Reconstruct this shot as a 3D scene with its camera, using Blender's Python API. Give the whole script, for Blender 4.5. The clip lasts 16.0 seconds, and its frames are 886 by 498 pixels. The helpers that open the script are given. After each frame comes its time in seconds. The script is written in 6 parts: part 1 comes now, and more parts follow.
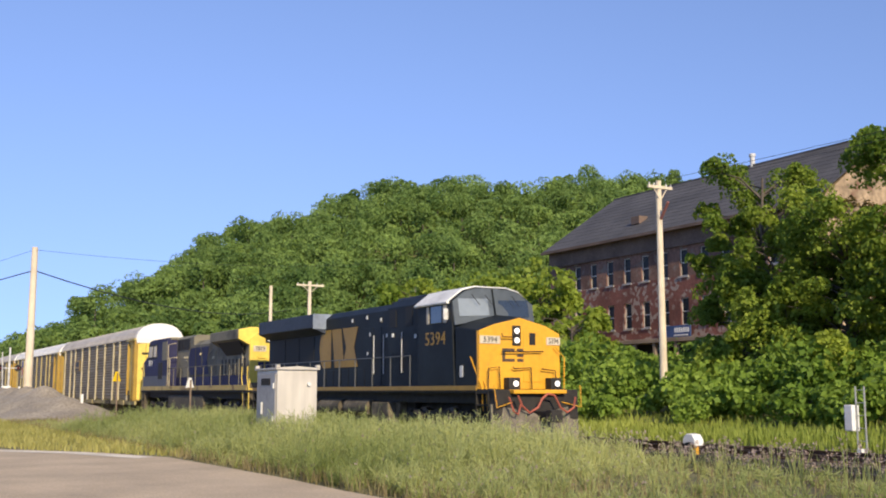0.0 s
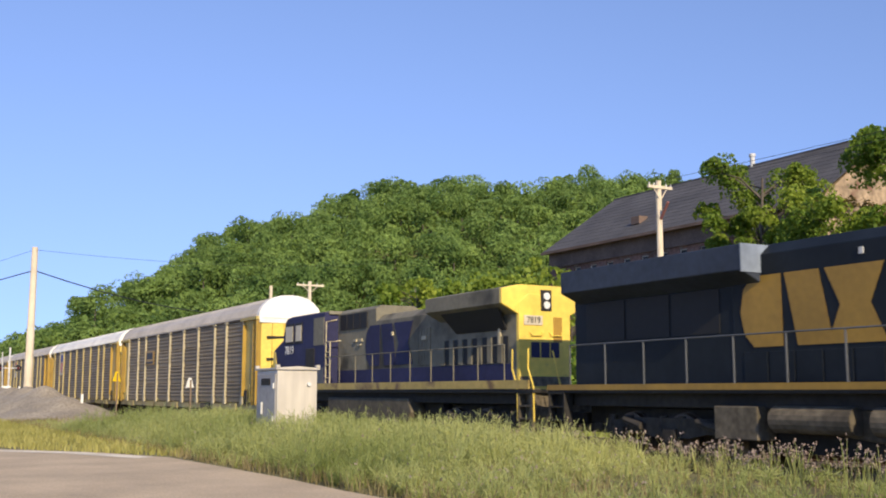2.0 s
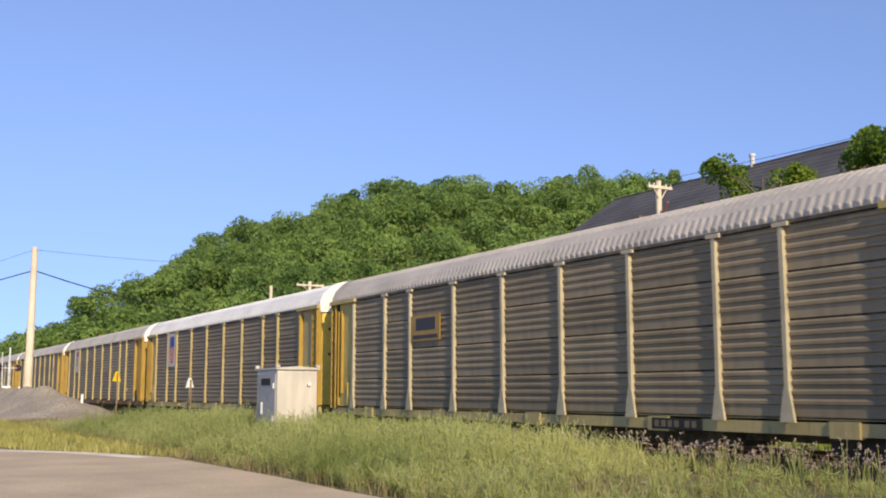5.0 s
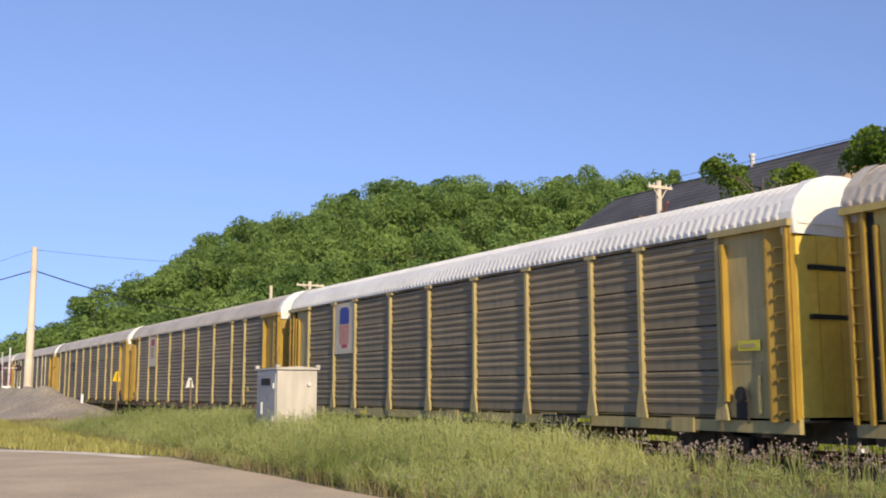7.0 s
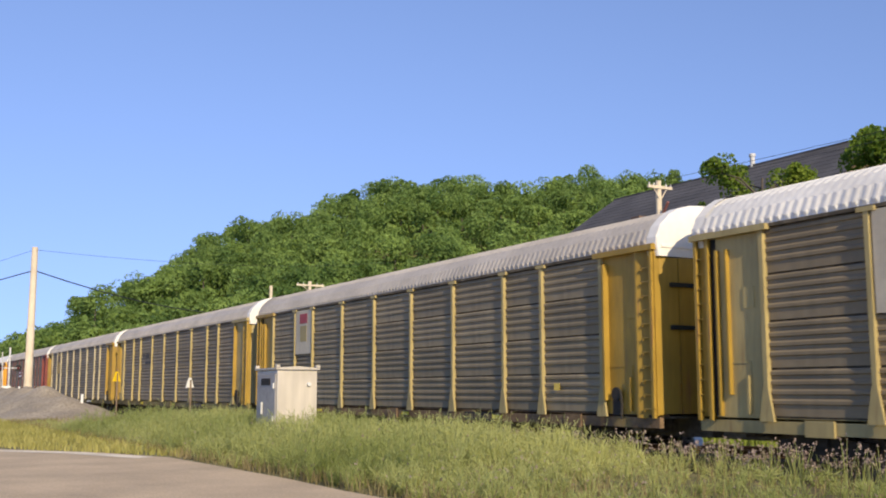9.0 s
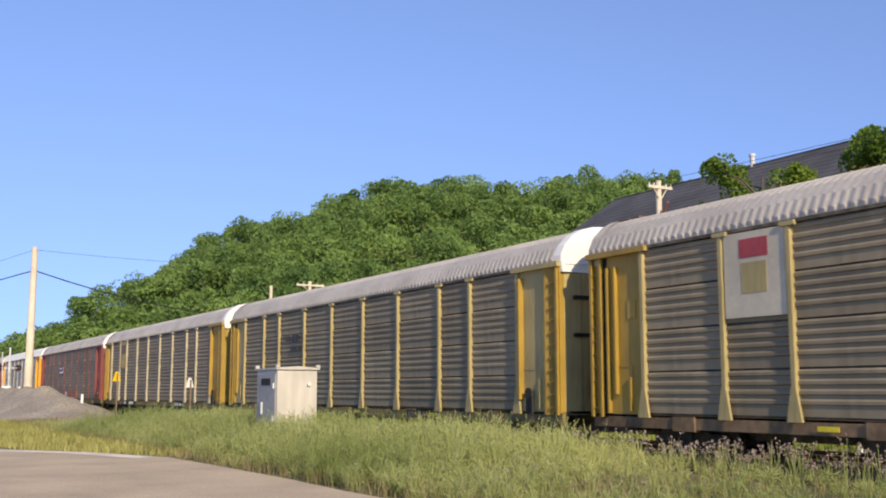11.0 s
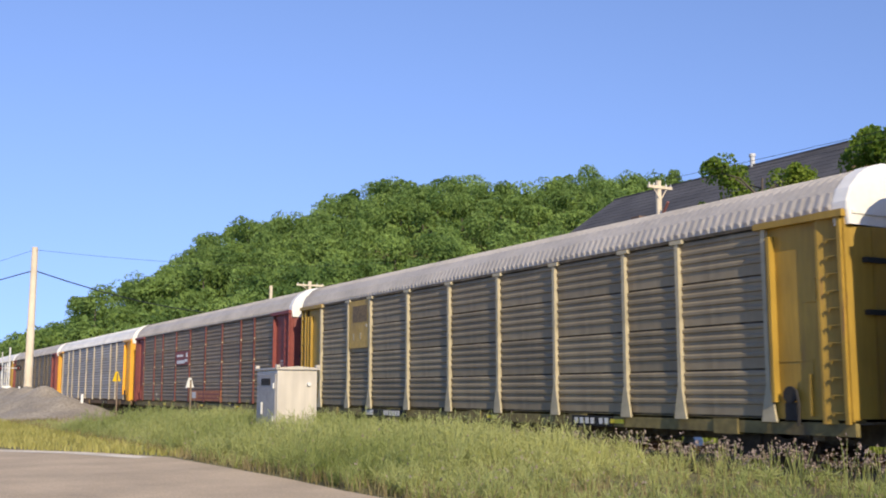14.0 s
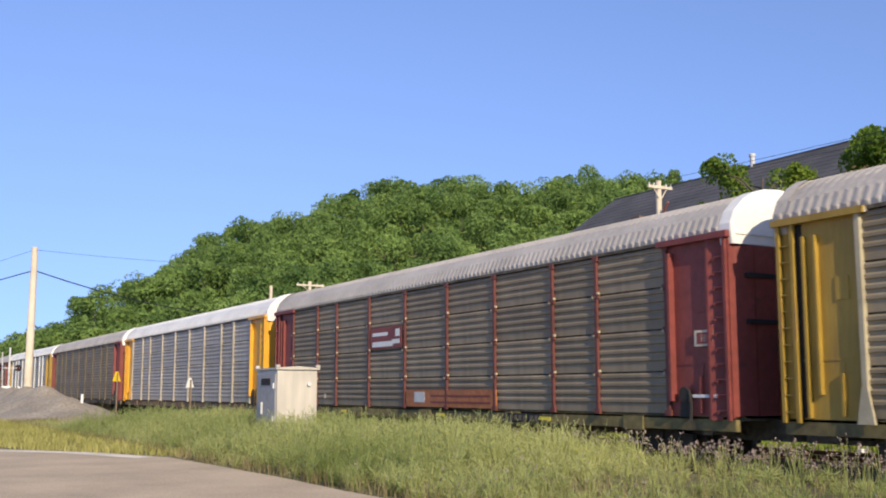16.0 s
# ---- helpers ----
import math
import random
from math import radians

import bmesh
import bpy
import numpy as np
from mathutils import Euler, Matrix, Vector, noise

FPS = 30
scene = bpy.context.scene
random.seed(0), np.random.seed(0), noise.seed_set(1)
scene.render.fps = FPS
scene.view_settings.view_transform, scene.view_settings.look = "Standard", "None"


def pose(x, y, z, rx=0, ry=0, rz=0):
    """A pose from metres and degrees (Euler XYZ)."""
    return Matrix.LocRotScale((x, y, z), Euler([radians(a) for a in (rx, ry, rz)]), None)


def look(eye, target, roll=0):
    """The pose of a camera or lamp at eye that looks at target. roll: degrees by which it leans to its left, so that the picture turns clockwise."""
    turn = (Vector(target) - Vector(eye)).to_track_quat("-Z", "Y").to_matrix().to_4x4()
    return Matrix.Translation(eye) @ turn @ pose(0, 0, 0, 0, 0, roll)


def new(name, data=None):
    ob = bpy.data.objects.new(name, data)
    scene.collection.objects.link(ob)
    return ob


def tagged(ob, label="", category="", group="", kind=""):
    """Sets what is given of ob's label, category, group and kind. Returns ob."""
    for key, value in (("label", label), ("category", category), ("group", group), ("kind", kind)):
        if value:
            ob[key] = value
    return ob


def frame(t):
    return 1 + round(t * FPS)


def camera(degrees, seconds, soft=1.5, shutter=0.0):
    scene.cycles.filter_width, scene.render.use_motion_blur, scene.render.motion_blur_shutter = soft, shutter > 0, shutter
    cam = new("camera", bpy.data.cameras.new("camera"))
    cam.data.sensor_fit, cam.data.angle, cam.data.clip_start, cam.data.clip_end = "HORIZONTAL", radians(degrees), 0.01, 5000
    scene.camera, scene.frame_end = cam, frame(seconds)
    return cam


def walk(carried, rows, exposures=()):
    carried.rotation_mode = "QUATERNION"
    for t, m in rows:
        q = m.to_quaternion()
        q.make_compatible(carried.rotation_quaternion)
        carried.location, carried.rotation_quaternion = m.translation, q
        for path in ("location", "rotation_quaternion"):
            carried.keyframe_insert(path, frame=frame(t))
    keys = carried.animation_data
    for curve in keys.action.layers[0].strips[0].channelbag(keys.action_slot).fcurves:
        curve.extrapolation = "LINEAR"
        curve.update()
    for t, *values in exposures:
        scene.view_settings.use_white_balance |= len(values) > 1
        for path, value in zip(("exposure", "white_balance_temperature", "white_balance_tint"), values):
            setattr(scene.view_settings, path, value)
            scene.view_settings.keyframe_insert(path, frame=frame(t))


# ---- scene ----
# World: x runs along the track in the direction of travel, y away from the camera, z = 0 at the rail tops.
TY = 17.85      # centre line of the running track
TY2 = 22.1      # centre line of the second track
cam = camera(45.93, 16.0, soft=1.9, shutter=0.12)
EYE = (0.0, 0.0, 1.56)
AIM = (-86.2102, 48.8364, 1.56 + 13.5206)
walk(cam, [(0.0, look(EYE, AIM)), (16.0, look(EYE, AIM))],
     exposures=[(0.0, 0.04, 6800, 10), (4.0, 0.08, 6850, 10), (6.5, -0.03, 6900, 10), (9.2, -0.03, 6850, 10), (11.5, 0.03, 6600, 10), (16.0, 0.03, 6500, 10)])

# ---- light ----
SUN_EL, SUN_SIDE = 28.0, 10.0          # height, and turn from +x towards -y
sd = Vector((math.cos(radians(SUN_EL)) * math.cos(radians(SUN_SIDE)),
             -math.cos(radians(SUN_EL)) * math.sin(radians(SUN_SIDE)), math.sin(radians(SUN_EL))))
world = bpy.data.worlds.new("sky")
scene.world = world
world.use_nodes = True
wn = world.node_tree
sky = wn.nodes.new("ShaderNodeTexSky")
sky.sky_type = 'NISHITA'
sky.sun_disc = False
sky.sun_elevation = radians(SUN_EL)
sky.sun_rotation = radians(90 + SUN_SIDE)
sky.air_density, sky.dust_density, sky.ozone_density = 0.75, 0.0, 2.0
sky.altitude = 1800
tint = wn.nodes.new("ShaderNodeMix")
tint.data_type, tint.blend_type = 'RGBA', 'MULTIPLY'
tint.inputs["Factor"].default_value, tint.inputs["B"].default_value = 1.0, (1.02, 0.975, 1.1, 1)
# the hazy air near the ground takes on the tone of the sky a little higher up
coord = wn.nodes.new("ShaderNodeTexCoord")
lift = wn.nodes.new("ShaderNodeVectorMath")
lift.operation = 'MULTIPLY_ADD'
lift.inputs[1].default_value = (1, 1, 0.5)
lift.inputs[2].default_value = (0, 0, 0.16)
even = wn.nodes.new("ShaderNodeVectorMath")
even.operation = 'NORMALIZE'
wn.links.new(coord.outputs["Generated"], lift.inputs[0])
wn.links.new(lift.outputs[0], even.inputs[0])
wn.links.new(even.outputs[0], sky.inputs["Vector"])
wn.links.new(sky.outputs[0], tint.inputs["A"])
wn.links.new(tint.outputs["Result"], wn.nodes["Background"].inputs[0])
wn.nodes["Background"].inputs[1].default_value = 0.195
sun_data = bpy.data.lights.new("sun", 'SUN')
sun_data.energy, sun_data.angle, sun_data.color = 5.0, radians(0.53), (1.0, 0.85, 0.62)
sun = new("sun", sun_data)
sun.matrix_world = look(sd * 300, (0, 0, 0))

# ---- materials ----
MATS = {}


def mat(name, col, rough=0.6, metal=0.0, var=0.12, scale=6.0, coarse=0.6, stain=0.15, bump=0.1, rnd=0.0,
        dirt=None, streak=0.0, spec=0.5):
    """A painted or bare surface: fine grain, coarse stains, optional rust or dirt patches and upright streaks."""
    if name in MATS:
        return MATS[name]
    m = bpy.data.materials.new(name)
    m.use_nodes = True
    nt = m.node_tree
    L, N = nt.links.new, nt.nodes.new
    b = nt.nodes["Principled BSDF"]
    b.inputs["Roughness"].default_value = rough
    b.inputs["Metallic"].default_value = metal
    b.inputs["Specular IOR Level"].default_value = spec
    tc = N("ShaderNodeTexCoord")
    n1 = N("ShaderNodeTexNoise")
    n1.inputs["Scale"].default_value, n1.inputs["Detail"].default_value = scale, 6
    n2 = N("ShaderNodeTexNoise")
    n2.inputs["Scale"].default_value, n2.inputs["Detail"].default_value = coarse, 4
    mp = N("ShaderNodeMapping")
    if streak:
        mp.inputs["Scale"].default_value = (streak, streak, 0.25)
    L(tc.outputs["Object"], mp.inputs[0])
    L(mp.outputs[0], n1.inputs["Vector"])
    L(tc.outputs["Object"], n2.inputs["Vector"])
    r1 = N("ShaderNodeMapRange")
    r1.inputs[1].default_value, r1.inputs[2].default_value = 0.3, 0.7
    r1.inputs[3].default_value, r1.inputs[4].default_value = 1 - var, 1 + var
    L(n1.outputs[0], r1.inputs[0])
    r2 = N("ShaderNodeMapRange")
    r2.inputs[1].default_value, r2.inputs[2].default_value = 0.35, 0.65
    r2.inputs[3].default_value, r2.inputs[4].default_value = 1 - stain, 1 + stain
    L(n2.outputs[0], r2.inputs[0])
    mul = N("ShaderNodeMath")
    mul.operation = 'MULTIPLY'
    L(r1.outputs[0], mul.inputs[0])
    L(r2.outputs[0], mul.inputs[1])
    fac = mul.outputs[0]
    if rnd:
        oi = N("ShaderNodeObjectInfo")
        r3 = N("ShaderNodeMapRange")
        r3.inputs[3].default_value, r3.inputs[4].default_value = 1 - rnd, 1 + rnd
        L(oi.outputs["Random"], r3.inputs[0])
        m3 = N("ShaderNodeMath")
        m3.operation = 'MULTIPLY'
        L(fac, m3.inputs[0])
        L(r3.outputs[0], m3.inputs[1])
        fac = m3.outputs[0]
    vm = N("ShaderNodeVectorMath")
    vm.operation = 'SCALE'
    vm.inputs[0].default_value = col
    L(fac, vm.inputs["Scale"])
    out = vm.outputs[0]
    if dirt:
        n3 = N("ShaderNodeTexNoise")
        n3.inputs["Scale"].default_value, n3.inputs["Detail"].default_value = dirt[1], 8
        L(mp.outputs[0], n3.inputs["Vector"])
        r4 = N("ShaderNodeMapRange")
        r4.inputs[1].default_value, r4.inputs[2].default_value = dirt[2], dirt[2] + 0.12
        L(n3.outputs[0], r4.inputs[0])
        mx = N("ShaderNodeMix")
        mx.data_type = 'RGBA'
        L(r4.outputs[0], mx.inputs["Factor"])
        L(out, mx.inputs["A"])
        mx.inputs["B"].default_value = (*dirt[0], 1)
        out = mx.outputs["Result"]
    L(out, b.inputs["Base Color"])
    if bump:
        bp = N("ShaderNodeBump")
        bp.inputs["Strength"].default_value, bp.inputs["Distance"].default_value = bump, 0.02
        L(n1.outputs[0], bp.inputs["Height"])
        L(bp.outputs[0], b.inputs["Normal"])
    MATS[name] = m
    return m


def foliage(name, a, b_, thin=0.3):
    """Leaves: colour varies leaf by leaf and in broad patches; some light passes through."""
    if name in MATS:
        return MATS[name]
    m = bpy.data.materials.new(name)
    m.use_nodes = True
    nt = m.node_tree
    L, N = nt.links.new, nt.nodes.new
    p = nt.nodes["Principled BSDF"]
    p.inputs["Roughness"].default_value = 0.6
    p.inputs["Specular IOR Level"].default_value = 0.25
    g = N("ShaderNodeNewGeometry")
    tc = N("ShaderNodeTexCoord")
    n = N("ShaderNodeTexNoise")
    n.inputs["Scale"].default_value, n.inputs["Detail"].default_value = 0.13, 3
    L(tc.outputs["Object"], n.inputs["Vector"])
    r = N("ShaderNodeMapRange")
    r.inputs[1].default_value, r.inputs[2].default_value = 0.32, 0.68
    L(n.outputs[0], r.inputs[0])
    av = N("ShaderNodeMath")
    av.operation = 'MULTIPLY_ADD'
    av.inputs[1].default_value = 0.3
    L(g.outputs["Random Per Island"], av.inputs[0])
    sc = N("ShaderNodeMath")
    sc.operation = 'MULTIPLY'
    sc.inputs[1].default_value = 0.7
    L(r.outputs[0], sc.inputs[0])
    L(sc.outputs[0], av.inputs[2])
    mx = N("ShaderNodeMix")
    mx.data_type = 'RGBA'
    mx.inputs["A"].default_value, mx.inputs["B"].default_value = (*a, 1), (*b_, 1)
    L(av.outputs[0], mx.inputs["Factor"])
    L(mx.outputs["Result"], p.inputs["Base Color"])
    tr = N("ShaderNodeBsdfTranslucent")
    L(mx.outputs["Result"], tr.inputs[0])
    ms = N("ShaderNodeMixShader")
    ms.inputs[0].default_value = thin
    L(p.outputs[0], ms.inputs[1])
    L(tr.outputs[0], ms.inputs[2])
    L(ms.outputs[0], nt.nodes["Material Output"].inputs[0])
    MATS[name] = m
    return m


def glass(name, col, rough=0.05):
    if name in MATS:
        return MATS[name]
    m = mat(name, col, rough=rough, var=0.05, stain=0.2, bump=0.0, spec=0.9)
    m.node_tree.nodes["Principled BSDF"].inputs["Coat Weight"].default_value = 0.6
    return m


def glow(name, col, strength):
    if name in MATS:
        return MATS[name]
    m = mat(name, col, rough=0.3, var=0.03, stain=0.03, bump=0)
    b = m.node_tree.nodes["Principled BSDF"]
    b.inputs["Emission Color"].default_value = (*col, 1)
    b.inputs["Emission Strength"].default_value = strength
    return m


# ---- mesh helpers ----
class Shape:
    """Collects vertices and faces of one mesh."""

    def __init__(self):
        self.v, self.f = [], []

    def add(self, verts, faces):
        o = len(self.v)
        self.v += [tuple(p) for p in verts]
        self.f += [tuple(i + o for i in q) for q in faces]
        return self

    def box(self, x0, x1, y0, y1, z0, z1):
        return self.add([(x0, y0, z0), (x1, y0, z0), (x1, y1, z0), (x0, y1, z0),
                         (x0, y0, z1), (x1, y0, z1), (x1, y1, z1), (x0, y1, z1)],
                        [(3, 2, 1, 0), (4, 5, 6, 7), (0, 1, 5, 4), (1, 2, 6, 5), (2, 3, 7, 6), (3, 0, 4, 7)])

    def prism(self, poly, a, b, axis="y"):
        """A polygon pushed from a to b along an axis; its two numbers are the other two axes in order."""
        def at(p, q):
            return {"y": (p[0], q, p[1]), "x": (q, p[0], p[1]), "z": (p[0], p[1], q)}[axis]
        n = len(poly)
        vs = [at(p, a) for p in poly] + [at(p, b) for p in poly]
        fs = [tuple(range(n)), tuple(range(2 * n - 1, n - 1, -1))]
        fs += [(i, i + n, (i + 1) % n + n, (i + 1) % n) for i in range(n)]
        return self.add(vs, fs)

    def tube(self, pts, r, seg=8, r2=None):
        pts = [Vector(p) for p in pts]
        rings, vs, fs = len(pts), [], []
        for i, p in enumerate(pts):
            d = (pts[min(i + 1, rings - 1)] - pts[max(i - 1, 0)]).normalized()
            a = d.cross(Vector((0, 0, 1)) if abs(d.z) < 0.9 else Vector((1, 0, 0))).normalized()
            b = d.cross(a)
            k = r if r2 is None else r + (r2 - r) * i / (rings - 1)
            vs += [p + (a * math.cos(t) + b * math.sin(t)) * k for t in (math.tau * j / seg for j in range(seg))]
        for i in range(rings - 1):
            for j in range(seg):
                fs.append((i * seg + j, i * seg + (j + 1) % seg, (i + 1) * seg + (j + 1) % seg, (i + 1) * seg + j))
        fs += [tuple(range(seg - 1, -1, -1)), tuple(range((rings - 1) * seg, rings * seg))]
        return self.add(vs, fs)

    def mesh(self, name):
        me = bpy.data.meshes.new(name)
        me.from_pydata(self.v, [], self.f)
        bm = bmesh.new()
        bm.from_mesh(me)
        bmesh.ops.recalc_face_normals(bm, faces=bm.faces)
        bm.to_mesh(me)
        bm.free()
        return me


def S():
    return Shape()


def put(name, shape, material, parent=None, label="", loc=None, bevel=0.0, smooth=False):
    """Links a shape (or a shared mesh) as one mesh object, with its material on the object."""
    me = shape.mesh(name) if isinstance(shape, Shape) else shape
    if not me.materials:
        me.materials.append(material)
    ob = new(name, me)
    if me.materials[0] is not material:
        ob.material_slots[0].link = 'OBJECT'
        ob.material_slots[0].material = material
    if parent:
        ob.parent = parent
    if loc:
        ob.location = loc
    if label:
        tagged(ob, label)
    if bevel:
        mod = ob.modifiers.new("bevel", 'BEVEL')
        mod.width, mod.segments, mod.limit_method = bevel, 2, 'ANGLE'
    if smooth:
        me.shade_smooth()
    return ob


def empty(name, label, category, group="", at=(0, 0, 0), rz=0):
    ob = new(name)
    ob.empty_display_size = 0.3
    ob.location = at
    ob.rotation_euler = (0, 0, radians(rz))
    return tagged(ob, label, category, group)


def big_mesh(name, verts, faces, material):
    """A mesh from number arrays: faces of three or four corners each."""
    verts, faces = np.asarray(verts, np.float32), np.asarray(faces, np.int32)
    me = bpy.data.meshes.new(name)
    n, k = faces.shape
    me.vertices.add(len(verts))
    me.vertices.foreach_set("co", verts.ravel())
    me.loops.add(n * k)
    me.loops.foreach_set("vertex_index", faces.ravel())
    me.polygons.add(n)
    me.polygons.foreach_set("loop_start", np.arange(0, n * k, k, dtype=np.int32))
    me.update(calc_edges=True)
    me.materials.append(material)
    return me


def lettering(name, text, size, material, parent, loc, rot, squeeze=1.0, label=""):
    """Raised lettering in the built-in font, as a mesh part."""
    cu = bpy.data.curves.new(name, 'FONT')
    cu.body, cu.size, cu.extrude, cu.align_x, cu.align_y = text, size, 0.004, 'CENTER', 'CENTER'
    cu.space_character = 1.05
    tmp = bpy.data.objects.new(name, cu)
    scene.collection.objects.link(tmp)
    me = bpy.data.meshes.new_from_object(tmp.evaluated_get(bpy.context.evaluated_depsgraph_get()))
    bpy.data.objects.remove(tmp)
    for v in me.vertices:
        v.co.x *= squeeze
    me.materials.clear()
    me.materials.append(material)
    ob = new(name, me)
    ob.parent = parent
    ob.location, ob.rotation_euler = loc, rot
    if label:
        tagged(ob, label)
    return ob


def sstep(a, b, x):
    t = np.clip((np.asarray(x, float) - a) / (b - a), 0, 1)
    return t * t * (3 - 2 * t)


# ---- ground ----
RIDGE = [(-330, 22, 2), (-285, 44, 3), (-262, 56, 5), (-228, 32, 3), (-226, 41, 5), (-226, 51, 9), (-226, 59, 16), (-224, 69, 28), (-222, 80, 28), (-214, 92, 30), (-209, 100, 35),
         (-205, 106, 39), (-200, 118, 39), (-196, 124, 34), (-191, 132, 34), (-185, 140, 39), (-178, 150, 38),
         (-170, 160, 35), (-150, 180, 38), (-120, 200, 40)]
RID = np.array(RIDGE, float)


def hill(x, y):
    d2 = (x[..., None] - RID[:, 0]) ** 2 + (y[..., None] - RID[:, 1]) ** 2
    w = 1 / (d2 + 60) ** 2
    H = (w * RID[:, 2]).sum(-1) / w.sum(-1)
    d = np.sqrt(d2.min(-1))
    return H * (1 - sstep(0, 105, d))


def ground_z(x, y):
    x, y = np.broadcast_arrays(np.asarray(x, float), np.asarray(y, float))
    z = -0.17 + 0.12 * sstep(8.2, 11.5, y) - 0.2 * sstep(14.6, 16.0, y)
    z = z + 0.25 * sstep(23.8, 25.5, y) + 0.9 * sstep(26, 34, y) + 2.6 * sstep(34, 56, y)
    far = sstep(-95, -130, x)
    z = z - far * 2.2 * sstep(30, 56, y)
    z = z + hill(x, y) * sstep(24, 40, y)
    z = z + 0.05 * np.sin(x * 0.7 + y * 1.3) * sstep(8.5, 11, y) * (1 - sstep(14, 15.5, y))
    return z


def ground():
    xs = np.concatenate([[-2500, -1500, -900, -600], np.arange(-450, -120, 7.5), np.arange(-120, 12, 1.5), [14, 20, 30, 45, 70, 110, 200, 400, 900, 2000]])
    ys = np.concatenate([[-2000, -800, -300, -120, -50, -20, -8, 0, 4], np.arange(6, 34, 0.75), np.arange(34, 70, 3), np.arange(70, 300, 8), [330, 400, 550, 900, 2500]])
    X, Y = np.meshgrid(xs, ys, indexing="ij")
    Z = ground_z(X, Y)
    n, k = len(xs), len(ys)
    i = (np.arange(n - 1)[:, None] * k + np.arange(k - 1)[None]).ravel()
    faces = np.stack([i, i + k, i + k + 1, i + 1], 1)
    me = big_mesh("ground", np.stack([X.ravel(), Y.ravel(), Z.ravel()], 1), faces,
                  mat("dry_soil", (0.15, 0.14, 0.06), rough=0.95, var=0.3, scale=3, coarse=0.25, stain=0.3, bump=0.5,
                      dirt=((0.2, 0.14, 0.08), 0.35, 0.55)))
    me.shade_smooth()
    tagged(new("ground", me), "grassy soil beside the railway, with bare brown patches", "ground", kind="structure")
    # asphalt road with its curving edge
    edge = [(-300, -90), (-120, -28), (-60, -4.5), (-40, 1.8), (-34, 4.3), (-31, 6.4), (-27.8, 7.5), (-23.5, 7.65), (-20, 7.73),
            (-17, 7.65), (-15.5, 7.7), (-10, 7.7), (0, 7.7), (30, 7.5), (300, 7)]
    sh = S()
    n = len(edge)
    vs = [(x, y, -0.145) for x, y in edge] + [(x, y - 60, -0.145) for x, y in edge] + [(x, y, -0.3) for x, y in edge]
    sh.add(vs, [(i, i + 1, n + i + 1, n + i) for i in range(n - 1)] + [(i, i + 1, 2 * n + i + 1, 2 * n + i) for i in range(n - 1)])
    road = put("road", sh, mat("asphalt", (0.5, 0.39, 0.26), rough=0.92, var=0.22, scale=26, coarse=0.5, stain=0.12, bump=0.3,
                               dirt=((0.3, 0.24, 0.18), 0.9, 0.66)))
    tagged(road, "worn sunlit grey asphalt road with a grassy edge", "road", kind="structure")
    line = S()
    pts = [(-33.9, 3.95), (-31.4, 5.95), (-28.1, 7.2)]
    for (xa, ya), (xb, yb) in zip([(-62, -6.0), (-40, 1.2)] + pts[:-1], [(-40, 1.2)] + pts):
        line.add([(xa, ya, -0.139), (xb, yb, -0.139), (xb + 0.35, yb - 0.55, -0.139), (xa + 0.35, ya - 0.55, -0.139)], [(0, 1, 2, 3)])
    tagged(put("road_marking", line, mat("road_paint", (0.8, 0.71, 0.56), rough=0.8, var=0.15, scale=20)),
           "faded white edge line painted on the asphalt road", "road marking", kind="structure")


def track(y0, tag):
    """Ballast bed, sleepers and two rails."""
    bed = S()
    prof = [(y0 - 2.4, -0.62), (y0 - 1.6, -0.24), (y0 + 1.6, -0.24), (y0 + 2.0, -0.62)]
    bed.prism([(p[0], p[1]) for p in prof], -420, 80, axis="x")
    tagged(put("ballast_bed", bed, mat("ballast", (0.075, 0.066, 0.058), rough=0.95, var=0.45, scale=14, coarse=1.0, stain=0.2, bump=0.9)),
           "dark grey crushed stone ballast bed under the track", "ballast", kind="structure")
    tr = empty("railway_track", "rusty steel rails on dark wooden sleepers in ballast", "track", "railway tracks")
    tr["kind"] = "structure"
    tie = S().box(-0.11, 0.11, -1.3, 1.3, -0.3, -0.165).mesh("sleeper")
    wood = mat("creosoted_wood", (0.07, 0.055, 0.045), rough=0.9, var=0.3, scale=9, rnd=0.3)
    for i in range(70):
        put("sleeper", tie, wood, tr, loc=(-40 + i * 0.53, y0, 0))
    rest = S()
    for i in range(300):
        rest.box(-40.6 - i * 0.53, -40.38 - i * 0.53, y0 - 1.3, y0 + 1.3, -0.3, -0.165)
    tagged(put("far_sleepers", rest, wood, tr), kind="stuff")
    head = [(-0.035, 0), (0.035, 0), (0.035, -0.035), (0.01, -0.05), (0.01, -0.13), (0.07, -0.15), (0.07, -0.165),
            (-0.07, -0.165), (-0.07, -0.15), (-0.01, -0.13), (-0.01, -0.05), (-0.035, -0.035)]
    for side in (-0.752, 0.752):
        rail = S()
        rail.prism([(y0 + side + p[0], p[1]) for p in head], -420, 80, axis="x")
        put("rail", rail, mat("rail_steel" + tag, (0.13, 0.085, 0.06) if tag else (0.16, 0.13, 0.11), rough=0.55, metal=0.5, var=0.2, scale=20), tr)


ground()
track(TY, "")
track(TY2, "_rusty")
